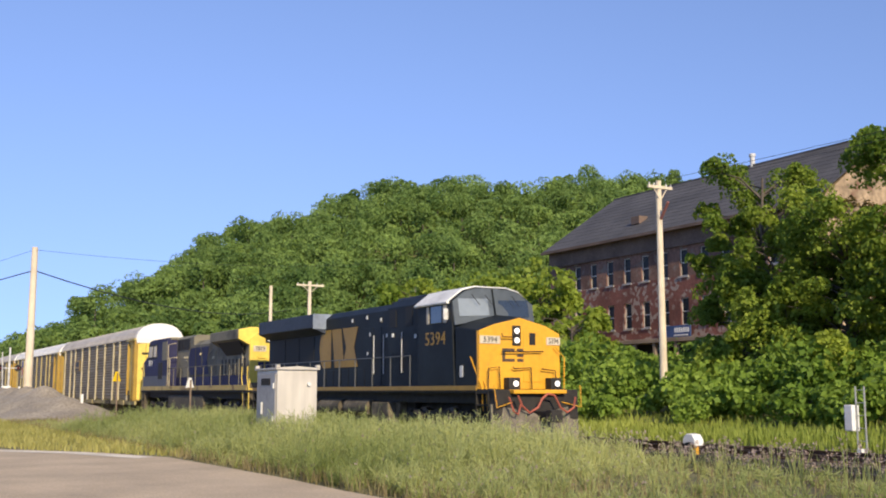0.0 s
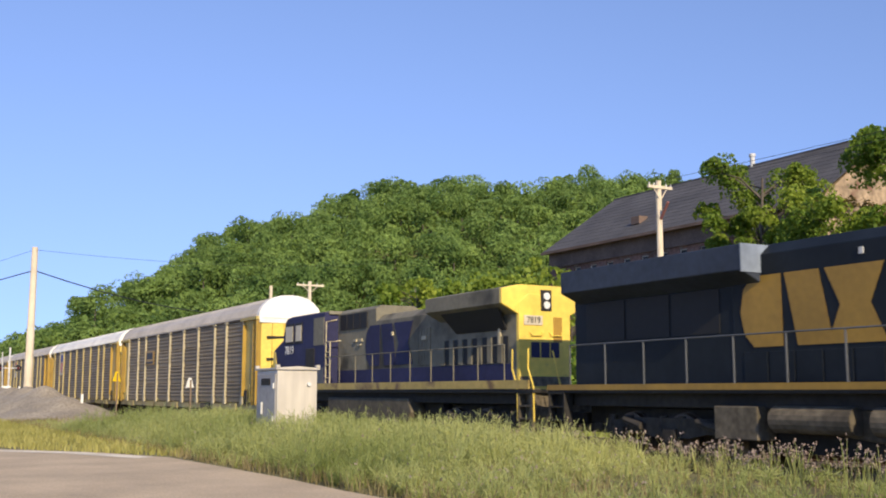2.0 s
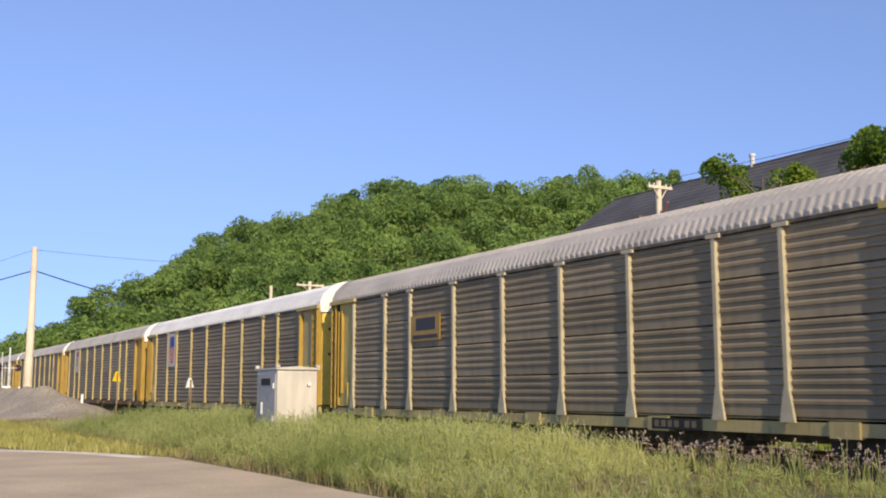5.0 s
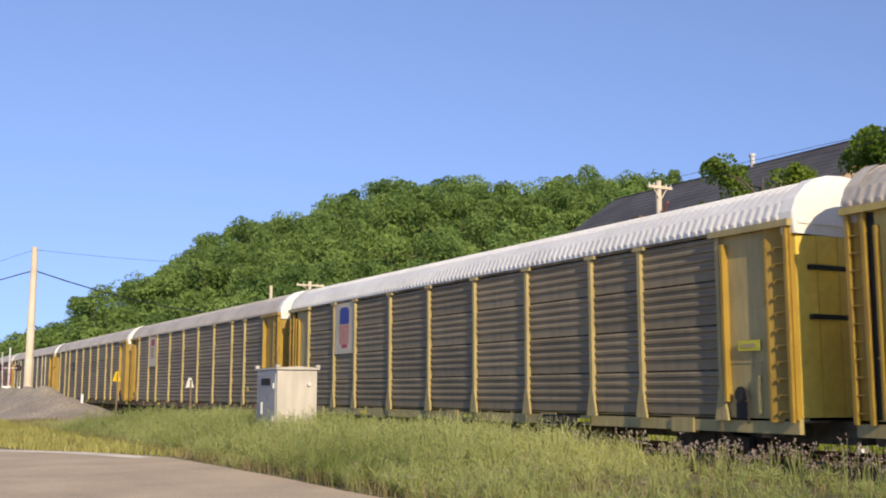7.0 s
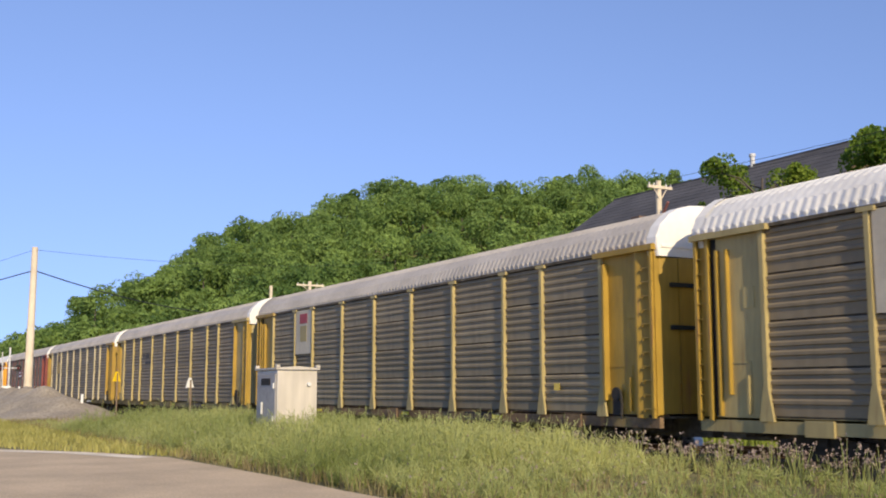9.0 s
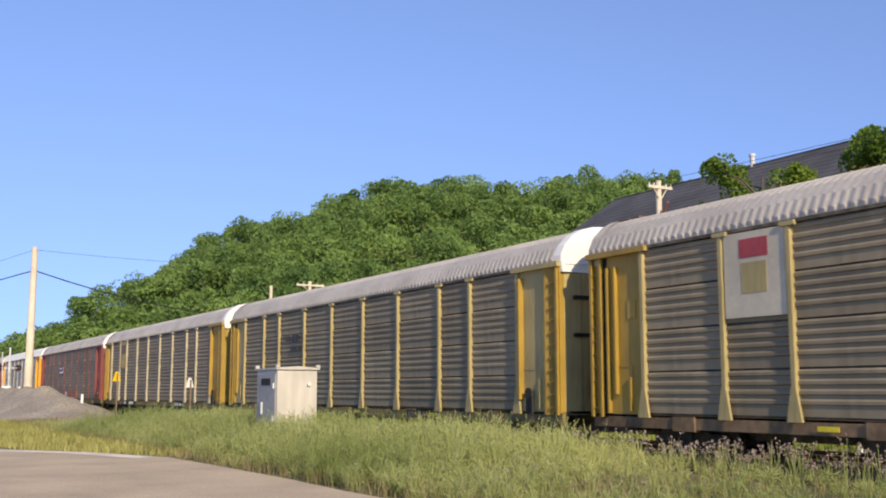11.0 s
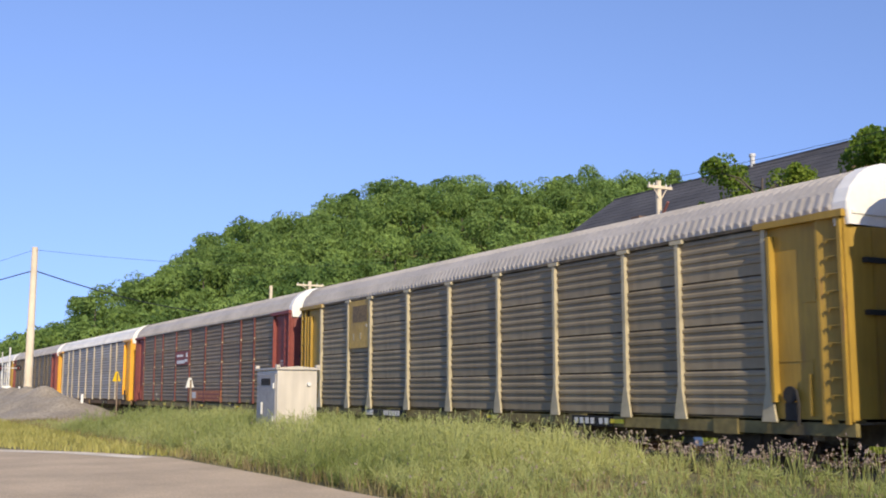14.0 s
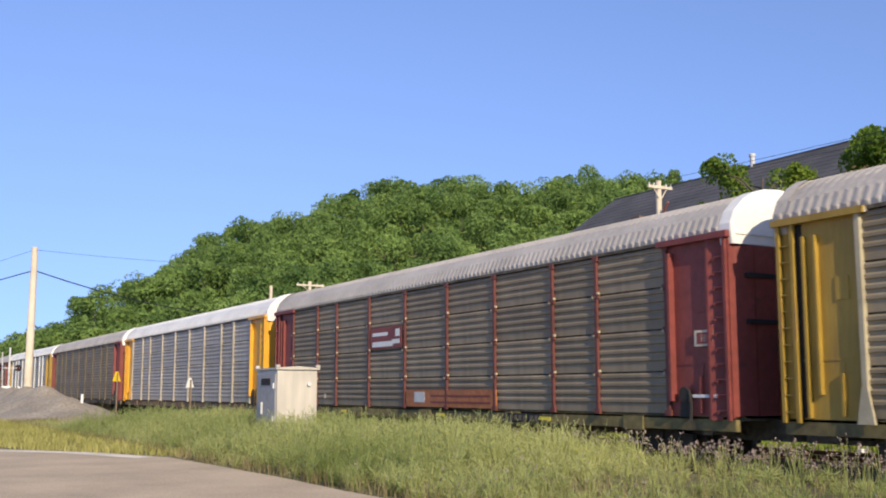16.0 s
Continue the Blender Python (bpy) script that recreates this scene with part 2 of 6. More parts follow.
# ---- rolling stock ----
YEL = mat("loco_yellow", (0.74, 0.37, 0.025), rough=0.45, var=0.06, stain=0.08, bump=0.03, dirt=((0.35, 0.2, 0.06), 2.2, 0.68))
PALE = mat("faded_yellow", (0.8, 0.58, 0.1), rough=0.5, var=0.08, stain=0.12, bump=0.04, dirt=((0.4, 0.28, 0.1), 2.0, 0.66))
NAVY = mat("navy_paint", (0.0105, 0.0145, 0.019), rough=0.55, spec=0.22, var=0.12, stain=0.25, bump=0.03, coarse=0.9)
NAVY_TOP = mat("weathered_navy", (0.028, 0.038, 0.058), rough=0.6, var=0.2, stain=0.3)
GOLD = mat("gold_paint", (0.36, 0.21, 0.03), rough=0.5, var=0.1, stain=0.15)
GREY = mat("loco_grey", (0.2, 0.182, 0.132), rough=0.7, spec=0.25, var=0.12, stain=0.22, coarse=0.4, dirt=((0.075, 0.07, 0.055), 0.5, 0.54))
BLUE = mat("loco_blue", (0.028, 0.029, 0.08), rough=0.65, spec=0.25, var=0.12, stain=0.2)
TANK_GRIME = mat("oily_brown_grime", (0.1, 0.08, 0.05), rough=0.75, var=0.25, stain=0.3)
SOOT = mat("sooty_steel", (0.026, 0.023, 0.02), rough=0.8, var=0.3, stain=0.3)
UNDER = mat("dusty_underframe", (0.12, 0.098, 0.066), rough=0.85, var=0.3, stain=0.35, coarse=1.5)
BLACK = mat("black_grille", (0.012, 0.012, 0.013), rough=0.7)
STEEL = mat("worn_wheel_steel", (0.14, 0.11, 0.09), rough=0.5, metal=0.6)
SILVER = mat("silver_paint", (0.62, 0.62, 0.6), rough=0.5)
WHITE = mat("white_paint", (0.8, 0.79, 0.75), rough=0.55, var=0.05, stain=0.08)
PANE = glass("window_glass", (0.03, 0.04, 0.05))
# the near windshield's reflection is put into this pale glass colour
WINDSHIELD = glass("reflection_toned_windshield", (0.22, 0.25, 0.26), rough=0.15)
LAMP = glow("headlight_glow", (1.0, 0.97, 0.9), 1.0)
HOSE = mat("red_hose", (0.4, 0.1, 0.06), rough=0.6)

POSTS_M = mat("worn_stanchion", (0.11, 0.115, 0.12), rough=0.5)
TRUCKM = mat("oily_truck_steel", (0.042, 0.035, 0.027), rough=0.8, var=0.3, stain=0.35, coarse=1.5)
POSTG = mat("pale_post_paint", (0.46, 0.4, 0.265), rough=0.6, var=0.1, stain=0.15, dirt=((0.3, 0.25, 0.17), 2.0, 0.62))
MESH = {}


def shared(key, build):
    """One mesh for all alike parts."""
    if key not in MESH:
        MESH[key] = build().mesh(key)
    return MESH[key]


def wheelset(parent, x, r, z=None):
    def build():
        s = S()
        for side in (-1, 1):
            y = side * 0.72
            s.tube([(0, y - 0.07, 0), (0, y + 0.06, 0)], r, 20)
            s.tube([(0, y - 0.1 * side - 0.015, 0), (0, y - 0.1 * side + 0.015, 0)], r + 0.03, 20)
            s.box(-r * 0.7, r * 0.7, y + side * 0.07 - 0.01, y + side * 0.07 + 0.01, -0.04, 0.04)
        s.tube([(0, -0.95, 0), (0, 0.95, 0)], 0.08, 10)
        return s
    w = put("wheelset", shared("wheelset%d" % (r * 1000), build), STEEL, parent, loc=(x, 0, r))
    WHEELS.append((w, x, r))
    return w


WHEELS, CARS = [], []


def freight_truck(parent, x):
    def build():
        s = S()
        for y in (-1.0, 1.0):
            a, b = y - 0.07, y + 0.07
            s.prism([(-1.12, 0.35), (-1.12, 0.6), (-0.7, 0.62), (-0.45, 0.78), (0.45, 0.78), (0.7, 0.62), (1.12, 0.6), (1.12, 0.35),
                     (0.78, 0.35), (0.45, 0.2), (-0.45, 0.2), (-0.78, 0.35)], a, b)
            for k in (-0.2, 0, 0.2):
                s.tube([(k, y, 0.3), (k, y, 0.62)], 0.07, 8)
        s.box(-0.2, 0.2, -1.15, 1.15, 0.45, 0.68)
        return s
    t = put("truck", shared("freight_truck", build), TRUCKM, parent, loc=(x, 0, 0))
    for k in (-0.86, 0.86):
        wheelset(t, k, 0.42)
    return t


POSTS = (2.0, 4.6, 6.5, 9.4, 12.2, 15.05, 17.85, 20.75, 22.65, 25.25)
RACK = 27.25


RACK_TOP = [(-1.54, 4.98), (-1.53, 5.14), (-1.4, 5.42), (-1.12, 5.7), (-0.8, 5.88), (-0.45, 5.97), (0, 6.0)]
RACK_TOP += [(-y, z) for y, z in RACK_TOP[-2::-1]]


def rack_roof():
    """Corrugated roof sheets bent over the car."""
    s = S()
    xs, k = [], 0.22
    while k < RACK - 0.01:
        xs += [(k, 0.0), (k + 0.06, 0.0), (k + 0.115, -0.05), (k + 0.175, -0.05)]
        k += 0.235
    xs.append((RACK, 0.0))
    vs = []
    for x, o in xs:
        for y, z in RACK_TOP:
            vs.append((-x, y - math.copysign(o, -y) * 0.7 if abs(y) > 0.3 and z > 5.0 else y, z + (o if 5.0 < z else 0) * 0.8))
    n = len(RACK_TOP)
    s.add(vs, [(i * n + j, i * n + j + 1, (i + 1) * n + j + 1, (i + 1) * n + j) for i in range(len(xs) - 1) for j in range(n - 1)])
    return s


def rack_cap():
    """The closing roof piece over an end door, lapped over the last roof sheet."""
    s = S()
    prof = [(-1.5, 4.72)] + [(y, z + 0.03) for y, z in RACK_TOP] + [(1.5, 4.72)]
    n = len(prof)
    rows = [(-0.26, 1.0, 0.0), (0.06, 1.0, 0.0), (0.1, 0.985, -0.02)]
    vs = [(x, y * k, z + (d if z > 5 else 0)) for x, k, d in rows for y, z in prof]
    s.add(vs, [(i * n + j, i * n + j + 1, (i + 1) * n + j + 1, (i + 1) * n + j) for i in range(2) for j in range(n - 1)] + [tuple(range(2 * n, 3 * n))])
    s.box(0.06, 0.125, -1.42, 0.35, 4.93, 4.99)
    return s


def rack_sheet(w, h):
    """One sheet of a side screen, with rolled ridges along it."""
    s = S()
    zs, p = [(0.03, 0.0), (h * 0.2, 0.0)], h * 0.8 / 4
    for i in range(4):
        a = h * 0.2 + i * p
        zs += [(a + p * 0.3, 0.0), (a + p * 0.42, -0.03), (a + p * 0.72, -0.03), (a + p * 0.93, 0.0)]
    vs = [(x, y, z) for z, y in zs for x in (0, -w)]
    m = len(zs)
    s.add(vs, [(2 * i, 2 * i + 1, 2 * i + 3, 2 * i + 2) for i in range(m - 1)])
    s.box(-w, 0, 0.012, 0.02, 0.03, h - 0.012)
    return s


def rack_post():
    s = S()
    s.box(-0.055, 0.055, -0.10, 0.03, 0, 3.93)
    s.prism([(-0.19, -0.06), (0.19, -0.06), (0.17, 0.06), (0.062, 0.62), (-0.062, 0.62), (-0.17, 0.06)], -0.112, -0.06)
    s.box(-0.2, 0.2, -0.115, 0.02, 3.86, 3.95)
    return s


def rack_door(k):
    """One upright leaf of the folding end door, set in a shallow bow."""
    s = S()
    ys = [-1.4, -0.9, -0.35, 0.35, 0.9, 1.4]
    xs = [0.0, 0.1, 0.16, 0.16, 0.1, 0.0]
    for i in (k,):
        y0, y1, x0, x1 = ys[i] + 0.012, ys[i + 1] - 0.012, xs[i], xs[i + 1]
        s.add([(x0, y0, 1.05), (x1, y1, 1.05), (x1, y1, 4.7), (x0, y0, 4.7), (x0 - 0.06, y0, 1.05), (x1 - 0.06, y1, 1.05), (x1 - 0.06, y1, 4.7), (x0 - 0.06, y0, 4.7)],
              [(0, 1, 2, 3), (7, 6, 5, 4), (0, 4, 5, 1), (3, 2, 6, 7), (1, 5, 6, 2), (0, 3, 7, 4)])
    return s


def rack_corner():
    """Upright corner post of the body."""
    s = S()
    s.box(-0.10, 0.0, -1.55, -1.3, 1.0, 4.98)
    return s


def rack_rung():
    return S().box(-0.42, -0.02, -1.6, -1.575, 0, 0.025).prism([(-0.44, 0.0), (-0.36, 0.0), (-0.4, -0.07)], -1.615, -1.6)


def brake_gear():
    """Hand brake wheel and hose by the end."""
    s = S().tube([(-1.45, -1.56, 1.5), (-1.45, -1.6, 1.5)], 0.17, 14).box(-1.6, -1.3, -1.58, -1.5, 1.0, 1.35)
    s.tube([(-1.3, -1.58, 1.6), (-1.2, -1.62, 1.3), (-1.25, -1.6, 0.9)], 0.03, 6)
    return s


def plain_post():
    """Narrow post with riveted plates."""
    s = S().box(-0.045, 0.045, -0.075, 0.03, 0, 3.93)
    for z in (0.0, 0.93, 1.9, 2.87, 3.8):
        s.box(-0.1, 0.1, -0.085, -0.02, z, z + 0.13)
    return s


def auto_rack(at, post, panel, roof, cap, label, sill=None, end=None, door=None, endp=None, thin=False, stencil=None):
    """A closed auto-rack freight car, front end at x = 0."""
    r = empty("autorack_car", label, "rail car", "train")
    endp = endp or end or post
    sill, end, door = sill or post, end or post, door or end or post
    fl = S()
    fl.box(-RACK, 0, -1.5, -1.38, 0.72, 1.02).box(-RACK, 0, 1.38, 1.5, 0.72, 1.02)
    fl.box(-RACK, 0, -1.5, -1.2, 0.97, 1.03).box(-RACK, 0, 1.2, 1.5, 0.97, 1.03)
    for x in (-3.3, -8.5, -13.6, -18.8, -24):
        fl.box(x - 0.35, x + 0.35, -1.54, -1.38, 0.68, 1.0)
    put("side_sill", shared("rack_sill", lambda: fl), sill, r)
    cs = S().box(-RACK - 0.5, 0.5, -0.35, 0.35, 0.5, 0.95).box(-RACK, 0, -1.4, 1.4, 0.94, 0.99)
    for x in (-1.0, -RACK + 1.0):
        cs.box(x - 0.15, x + 0.15, -1.35, 1.35, 0.62, 0.95)
    cs.box(-20.0, -7.0, -0.6, 0.6, 0.35, 0.8)
    put("centre_sill", shared("rack_centre", lambda: cs), UNDER, r)
    for x0, sg in ((0.5, 1), (-RACK - 0.5, -1)):
        put("coupler", shared("coupler%d" % sg, lambda: S().box(-0.1, 0.22, -0.12, 0.12, 0.68, 0.9) if sg > 0 else S().box(-0.22, 0.1, -0.12, 0.12, 0.68, 0.9)), SOOT, r, loc=(x0, 0, 0))
    for x in (-2.9, -RACK + 2.9):
        freight_truck(r, x)
    put("roof", shared("rack_roof", rack_roof), roof, r)
    put("end_cap", shared("rack_cap", rack_cap), cap, r)
    tail = put("end_cap", shared("rack_cap", rack_cap), roof, r, loc=(-RACK, 0, 0))
    tail.rotation_euler = (0, 0, math.pi)
    for k in range(5):
        leaf = shared("rack_door%d" % k, lambda: rack_door(k))
        put("door_leaf", leaf, door, r)
        rear = put("door_leaf", leaf, door, r, loc=(-RACK, 0, 0))
        rear.rotation_euler = (0, 0, math.pi)
    for z in (3.0, 4.0):
        put("door_slot", shared("rack_slot", lambda: S().box(0.06, 0.175, -1.15, 1.1, 0, 0.1)), BLACK, r, loc=(0, 0, z))
    corner = shared("rack_corner", rack_corner)
    put("corner_post", corner, end, r)
    put("ladder_plate", shared("rack_ladder_plate", lambda: S().prism([(-0.66, -1.6), (-0.6, -1.6), (-0.16, -1.4), (-0.16, -1.34), (-0.66, -1.5)], 0.95, 4.9, axis="z")), end, r)
    put("ladder_stile", shared("rack_stile", lambda: S().box(-0.12, -0.04, -1.62, -1.54, 0.95, 4.95)), end, r)
    put("corner_cap", shared("rack_corner_cap", lambda: S().box(-0.62, 0.02, -1.6, -1.42, 4.9, 5.02)), end, r)
    for i in range(11):
        put("rung", shared("rack_rung", rack_rung), end, r, loc=(0, 0, 1.15 + i * 0.33))
    put("upright", shared("rack_upright", lambda: S().box(-1.86, -1.78, -1.66, -1.5, 1.35, 4.7)), end, r)
    header = shared("rack_header", lambda: S().box(-2.2, 0.04, -1.66, -1.5, 4.87, 5.0))
    put("header_beam", header, endp, r)
    put("header_beam", header, endp, r, loc=(-25.1, 0, 0))
    put("brake_gear", shared("rack_brake", brake_gear), SOOT, r)
    c = put("corner_post", corner, end, r, loc=(-RACK, 0, 0))
    c.rotation_euler = (0, 0, math.pi)
    put("corner_post", corner, end, r, loc=(-RACK + 0.1, 0, 0))
    put("ladder_stile", MESH["rack_stile"], end, r, loc=(-RACK + 0.16, 0, 0))
    put("ladder_stile", MESH["rack_stile"], end, r, loc=(-RACK + 0.52, 0, 0))
    put("corner_cap", MESH["rack_corner_cap"], end, r, loc=(-RACK + 0.6, 0, 0))
    inner = shared("rack_end_panel", lambda: S().box(-1.94, -0.5, -1.5, -1.44, 1.03, 4.93))
    bits = [("panel_rail", (-1.9, -1.0, -1.512, -1.49, 2.15, 2.18)), ("panel_stile", (-0.95, -0.9, -1.515, -1.49, 1.2, 2.2)), ("data_plate", (-1.05, -0.75, -1.52, -1.5, 3.3, 3.75)), ("rod", (-1.0, -0.94, -1.56, -1.5, 1.1, 1.9))]
    for ox in (0, -24.81):
        put("end_panel", inner, endp, r, loc=(ox, 0, 0))
        for nm, bx in bits:
            put(nm, shared("rack_" + nm, lambda: S().box(*bx)), endp, r, loc=(ox, 0, 0))
    board = put("data_panel", shared("rack_data", lambda: S().box(-8.7, -7.1, -1.55, -1.5, 0.72, 0.97)), BLACK, r)
    for k in range(6):
        put("letter_bar", shared("rack_bar", lambda: S().box(0, 0.14, -1.555, -1.55, 0.77, 0.92)), stencil or UNDER, board, loc=(-8.6 + k * 0.22 + (0.12 if k > 3 else 0), 0, 0))
    h = 3.88 / 4
    for i in range(len(POSTS) - 1):
        w = POSTS[i + 1] - POSTS[i] - 0.1
        me = shared("rack_sheet%d" % round(w * 100), lambda: rack_sheet(w, h))
        for k in range(4):
            put("side_sheet", me, panel, r, loc=(-POSTS[i] - 0.05, -1.49, 1.04 + k * h))
    for x in POSTS:
        put("side_post", shared("rack_post_thin", plain_post) if thin else shared("rack_post", rack_post), post, r, loc=(-x, -1.5, 1.02))
    back = shared("rack_back", lambda: S().box(-RACK + 0.05, -0.05, 1.44, 1.5, 1.03, 4.98).box(-RACK + 0.1, -0.1, -1.44, -1.4, 1.03, 4.98))
    put("side_wall", back, UNDER, r)
    # ladder, black strip painted for the recess's shade, and flanged uprights at the trailing end
    for i in range(11):
        put("rung", shared("rack_rung", rack_rung), end, r, loc=(-RACK + 0.5, 0, 1.15 + i * 0.33))
    put("end_plate", shared("rack_end_plate", lambda: S().box(-RACK + 0.1, -RACK + 0.42, -1.5, -1.46, 1.0, 4.92)), end, r)
    put("recess", shared("rack_recess_shade", lambda: S().box(-RACK + 0.48, -RACK + 0.62, -1.508, -1.47, 1.05, 4.86)), BLACK, r)
    for x, z in ((0.66, 1.05), (0.95, 1.5)):
        put("upright", shared("rack_rear_upright%d" % (z * 100), lambda: S().box(-RACK + x, -RACK + x + 0.06, -1.6, -1.49, z, 4.6)), end, r)
    if thin:
        for x in POSTS:
            for z in (0.93, 1.9, 2.87):
                put("rivet_plate", shared("rivet_plate", lambda: S().box(-0.13, -0.07, -0.092, -0.03, -0.02, 0.04).box(0.07, 0.13, -0.092, -0.03, 0.07, 0.13)), POSTG, r, loc=(-x, -1.5, 1.04 + z))
    rail = shared("rack_top_rail", lambda: S().box(-25.3, -2.0, -1.56, -1.46, 4.93, 5.0))
    put("top_rail", rail, UNDER, r)
    CARS.append((r, at))
    return r


TAN = mat("tan_paint", (0.42, 0.335, 0.145), rough=0.6, var=0.1, stain=0.15, dirt=((0.22, 0.13, 0.06), 2.0, 0.62), streak=2.0)
OCHRE = mat("ochre_paint", (0.38, 0.24, 0.036), rough=0.55, var=0.1, stain=0.15, dirt=((0.25, 0.13, 0.05), 2.0, 0.62), streak=2.0)
RED = mat("oxide_red", (0.22, 0.05, 0.04), rough=0.6, var=0.12, stain=0.15, dirt=((0.1, 0.04, 0.03), 2.0, 0.62))
RED_D = mat("dull_red_post", (0.15, 0.045, 0.035), rough=0.65, var=0.15, stain=0.2)
ZINC = mat("weathered_zinc", (0.285, 0.232, 0.148), rough=0.65, metal=0.1, var=0.1, scale=2.5, stain=0.2, rnd=0.14, streak=1.2, dirt=((0.23, 0.18, 0.112), 1.2, 0.6))
ZINC_D = mat("dark_zinc", (0.29, 0.23, 0.15), rough=0.65, metal=0.1, var=0.1, scale=2.5, stain=0.2, rnd=0.14, streak=1.2, dirt=((0.23, 0.18, 0.12), 1.2, 0.6))
ZINC_L = mat("bright_zinc", (0.48, 0.42, 0.33), rough=0.5, metal=0.3, var=0.15, scale=2.5, stain=0.15, rnd=0.12, streak=1.2)
ROOF_G = mat("grey_roof", (0.5, 0.45, 0.38), rough=0.6, metal=0.1, var=0.1, stain=0.12, streak=2.0)
ROOF_W = mat("white_roof", (0.78, 0.76, 0.7), rough=0.55, var=0.06, stain=0.08)
CAPW = mat("white_cap", (0.82, 0.8, 0.74), rough=0.5, var=0.04, stain=0.05)
DUSTY = mat("dusty_yellow", (0.5, 0.39, 0.12), rough=0.6, var=0.1, stain=0.15, dirt=((0.3, 0.22, 0.1), 2.0, 0.64))
OLIVE = mat("olive_sill", (0.2, 0.16, 0.06), rough=0.75, var=0.25, stain=0.3, dirt=((0.1, 0.08, 0.04), 1.0, 0.58))
RUSTY = mat("rusty_sill", (0.2, 0.13, 0.07), rough=0.8, var=0.25, stain=0.3, dirt=((0.3, 0.22, 0.08), 1.0, 0.6))

ZINC_B = mat("brownish_zinc", (0.28, 0.222, 0.138), rough=0.65, metal=0.1, var=0.1, scale=2.5, stain=0.2, rnd=0.14, streak=1.2, dirt=((0.25, 0.195, 0.115), 1.2, 0.6))
R1, STEP = -69.45, 28.6
SPEC = [
    dict(post=POSTG, panel=ZINC_B, roof=ROOF_G, label="zinc-sided auto-rack car with bright yellow end door", end=OCHRE, endp=DUSTY, door=PALE, sill=TAN),
    dict(post=TAN, panel=ZINC_B, roof=ROOF_W, label="brownish auto-rack car with tan posts and white roof", end=OCHRE, endp=TAN, door=PALE, sill=TAN),
    dict(post=TAN, panel=ZINC, roof=ROOF_G, label="zinc-sided auto-rack car with ochre end and rusty sill", end=OCHRE, endp=OCHRE, door=OCHRE, sill=RUSTY),
    dict(post=TAN, panel=ZINC, roof=ROOF_G, label="dusty zinc-sided auto-rack car with tan posts", end=OCHRE, endp=TAN, door=TAN, sill=OLIVE),
    dict(post=POSTG, panel=ZINC, roof=ROOF_G, label="streaked zinc-sided auto-rack car with a yellow patch panel", stencil=SILVER, end=OCHRE, endp=OCHRE, door=OCHRE, sill=OLIVE),
    dict(post=RED_D, panel=ZINC_D, roof=ROOF_G, label="dark auto-rack car with oxide red posts and end", end=RED, door=RED, sill=OLIVE, thin=True),
    dict(post=ZINC_L, panel=ZINC_L, roof=ROOF_W, label="bright zinc-sided auto-rack car with yellow end, white roof", end=YEL, door=YEL, sill=RUSTY, thin=True),
    dict(post=UNDER, panel=ZINC_D, roof=ROOF_G, label="dark brown auto-rack car with oxide red end", end=RED, door=RED, sill=UNDER),
    dict(post=WHITE, panel=ZINC_L, roof=ROOF_W, label="pale zinc-sided auto-rack car with white posts, yellow end", end=OCHRE, door=OCHRE, sill=RUSTY, thin=True),
    dict(post=RED_D, panel=ZINC_D, roof=ROOF_G, label="dark auto-rack car with oxide red ends", end=RED, door=RED, sill=UNDER, thin=True),
    dict(post=TAN, panel=ZINC, roof=ROOF_G, label="zinc-sided auto-rack car with tan posts", end=OCHRE, door=OCHRE, sill=TAN),
    dict(post=TAN, panel=ZINC, roof=ROOF_G, label="zinc-sided auto-rack car with yellow ends", end=OCHRE, door=OCHRE, sill=TAN),
]
RACKS = []
for i, spec in enumerate(SPEC):
    RACKS.append(auto_rack(R1 - i * STEP, cap=CAPW, **spec))


def panel_mark(car, x0, x1, z0, z1, base, bits, label):
    """A painted board on a side screen with plain coloured shapes on it."""
    p = put("emblem_board", S().box(x0, x1, -1.565, -1.535, z0, z1), base, car, label) if base else None
    for a, b, c, d, m in bits:
        put("emblem", S().box(a, b, -1.572, -1.564, c, d), m, p or car)


BL, RD, CREAM = mat("emblem_blue", (0.04, 0.06, 0.3)), mat("emblem_red", (0.4, 0.06, 0.07)), mat("cream_board", (0.6, 0.53, 0.4), var=0.06)
DKM = mat("stencil_black", (0.035, 0.035, 0.035))
ORANGE = mat("orange_primer", (0.42, 0.15, 0.05), var=0.2)
panel_mark(RACKS[0], -20.65, -18.7, 3.2, 4.05, GOLD, [(-20.5, -18.85, 3.28, 3.4, DKM), (-20.3, -19.0, 3.55, 3.95, DKM)], "yellow board with dark marks")
panel_mark(RACKS[1], -22.55, -20.85, 2.98, 4.9, CREAM,
           [(-22.1, -21.25, 4.1, 4.65, BL), (-22.0, -21.35, 4.65, 4.73, BL)] + [(-22.08 + k * 0.18, -22.0 + k * 0.18, 3.35, 4.06, RD) for k in range(5)] + [(-21.9, -21.4, 3.2, 3.33, RD)], "cream board with a blue and red shield")
panel_mark(RACKS[2], -22.55, -20.85, 3.1, 4.9, CREAM, [(-22.1, -21.3, 4.35, 4.75, RD), (-22.05, -21.35, 3.6, 4.25, TAN)], "cream board with a faded shield")
panel_mark(RACKS[3], 0, 0, 0, 0, None, [(-20.3, -19.4, 3.86, 3.9, DKM), (-20.1, -19.3, 3.78, 3.82, DKM), (-19.9, -19.2, 3.7, 3.74, DKM), (-19.15, -18.85, 3.62, 3.92, DKM), (-18.8, -18.45, 3.62, 3.92, DKM), (-19.35, -18.6, 3.28, 3.42, DKM), (-18.5, -17.98, 3.28, 3.42, DKM)], "")
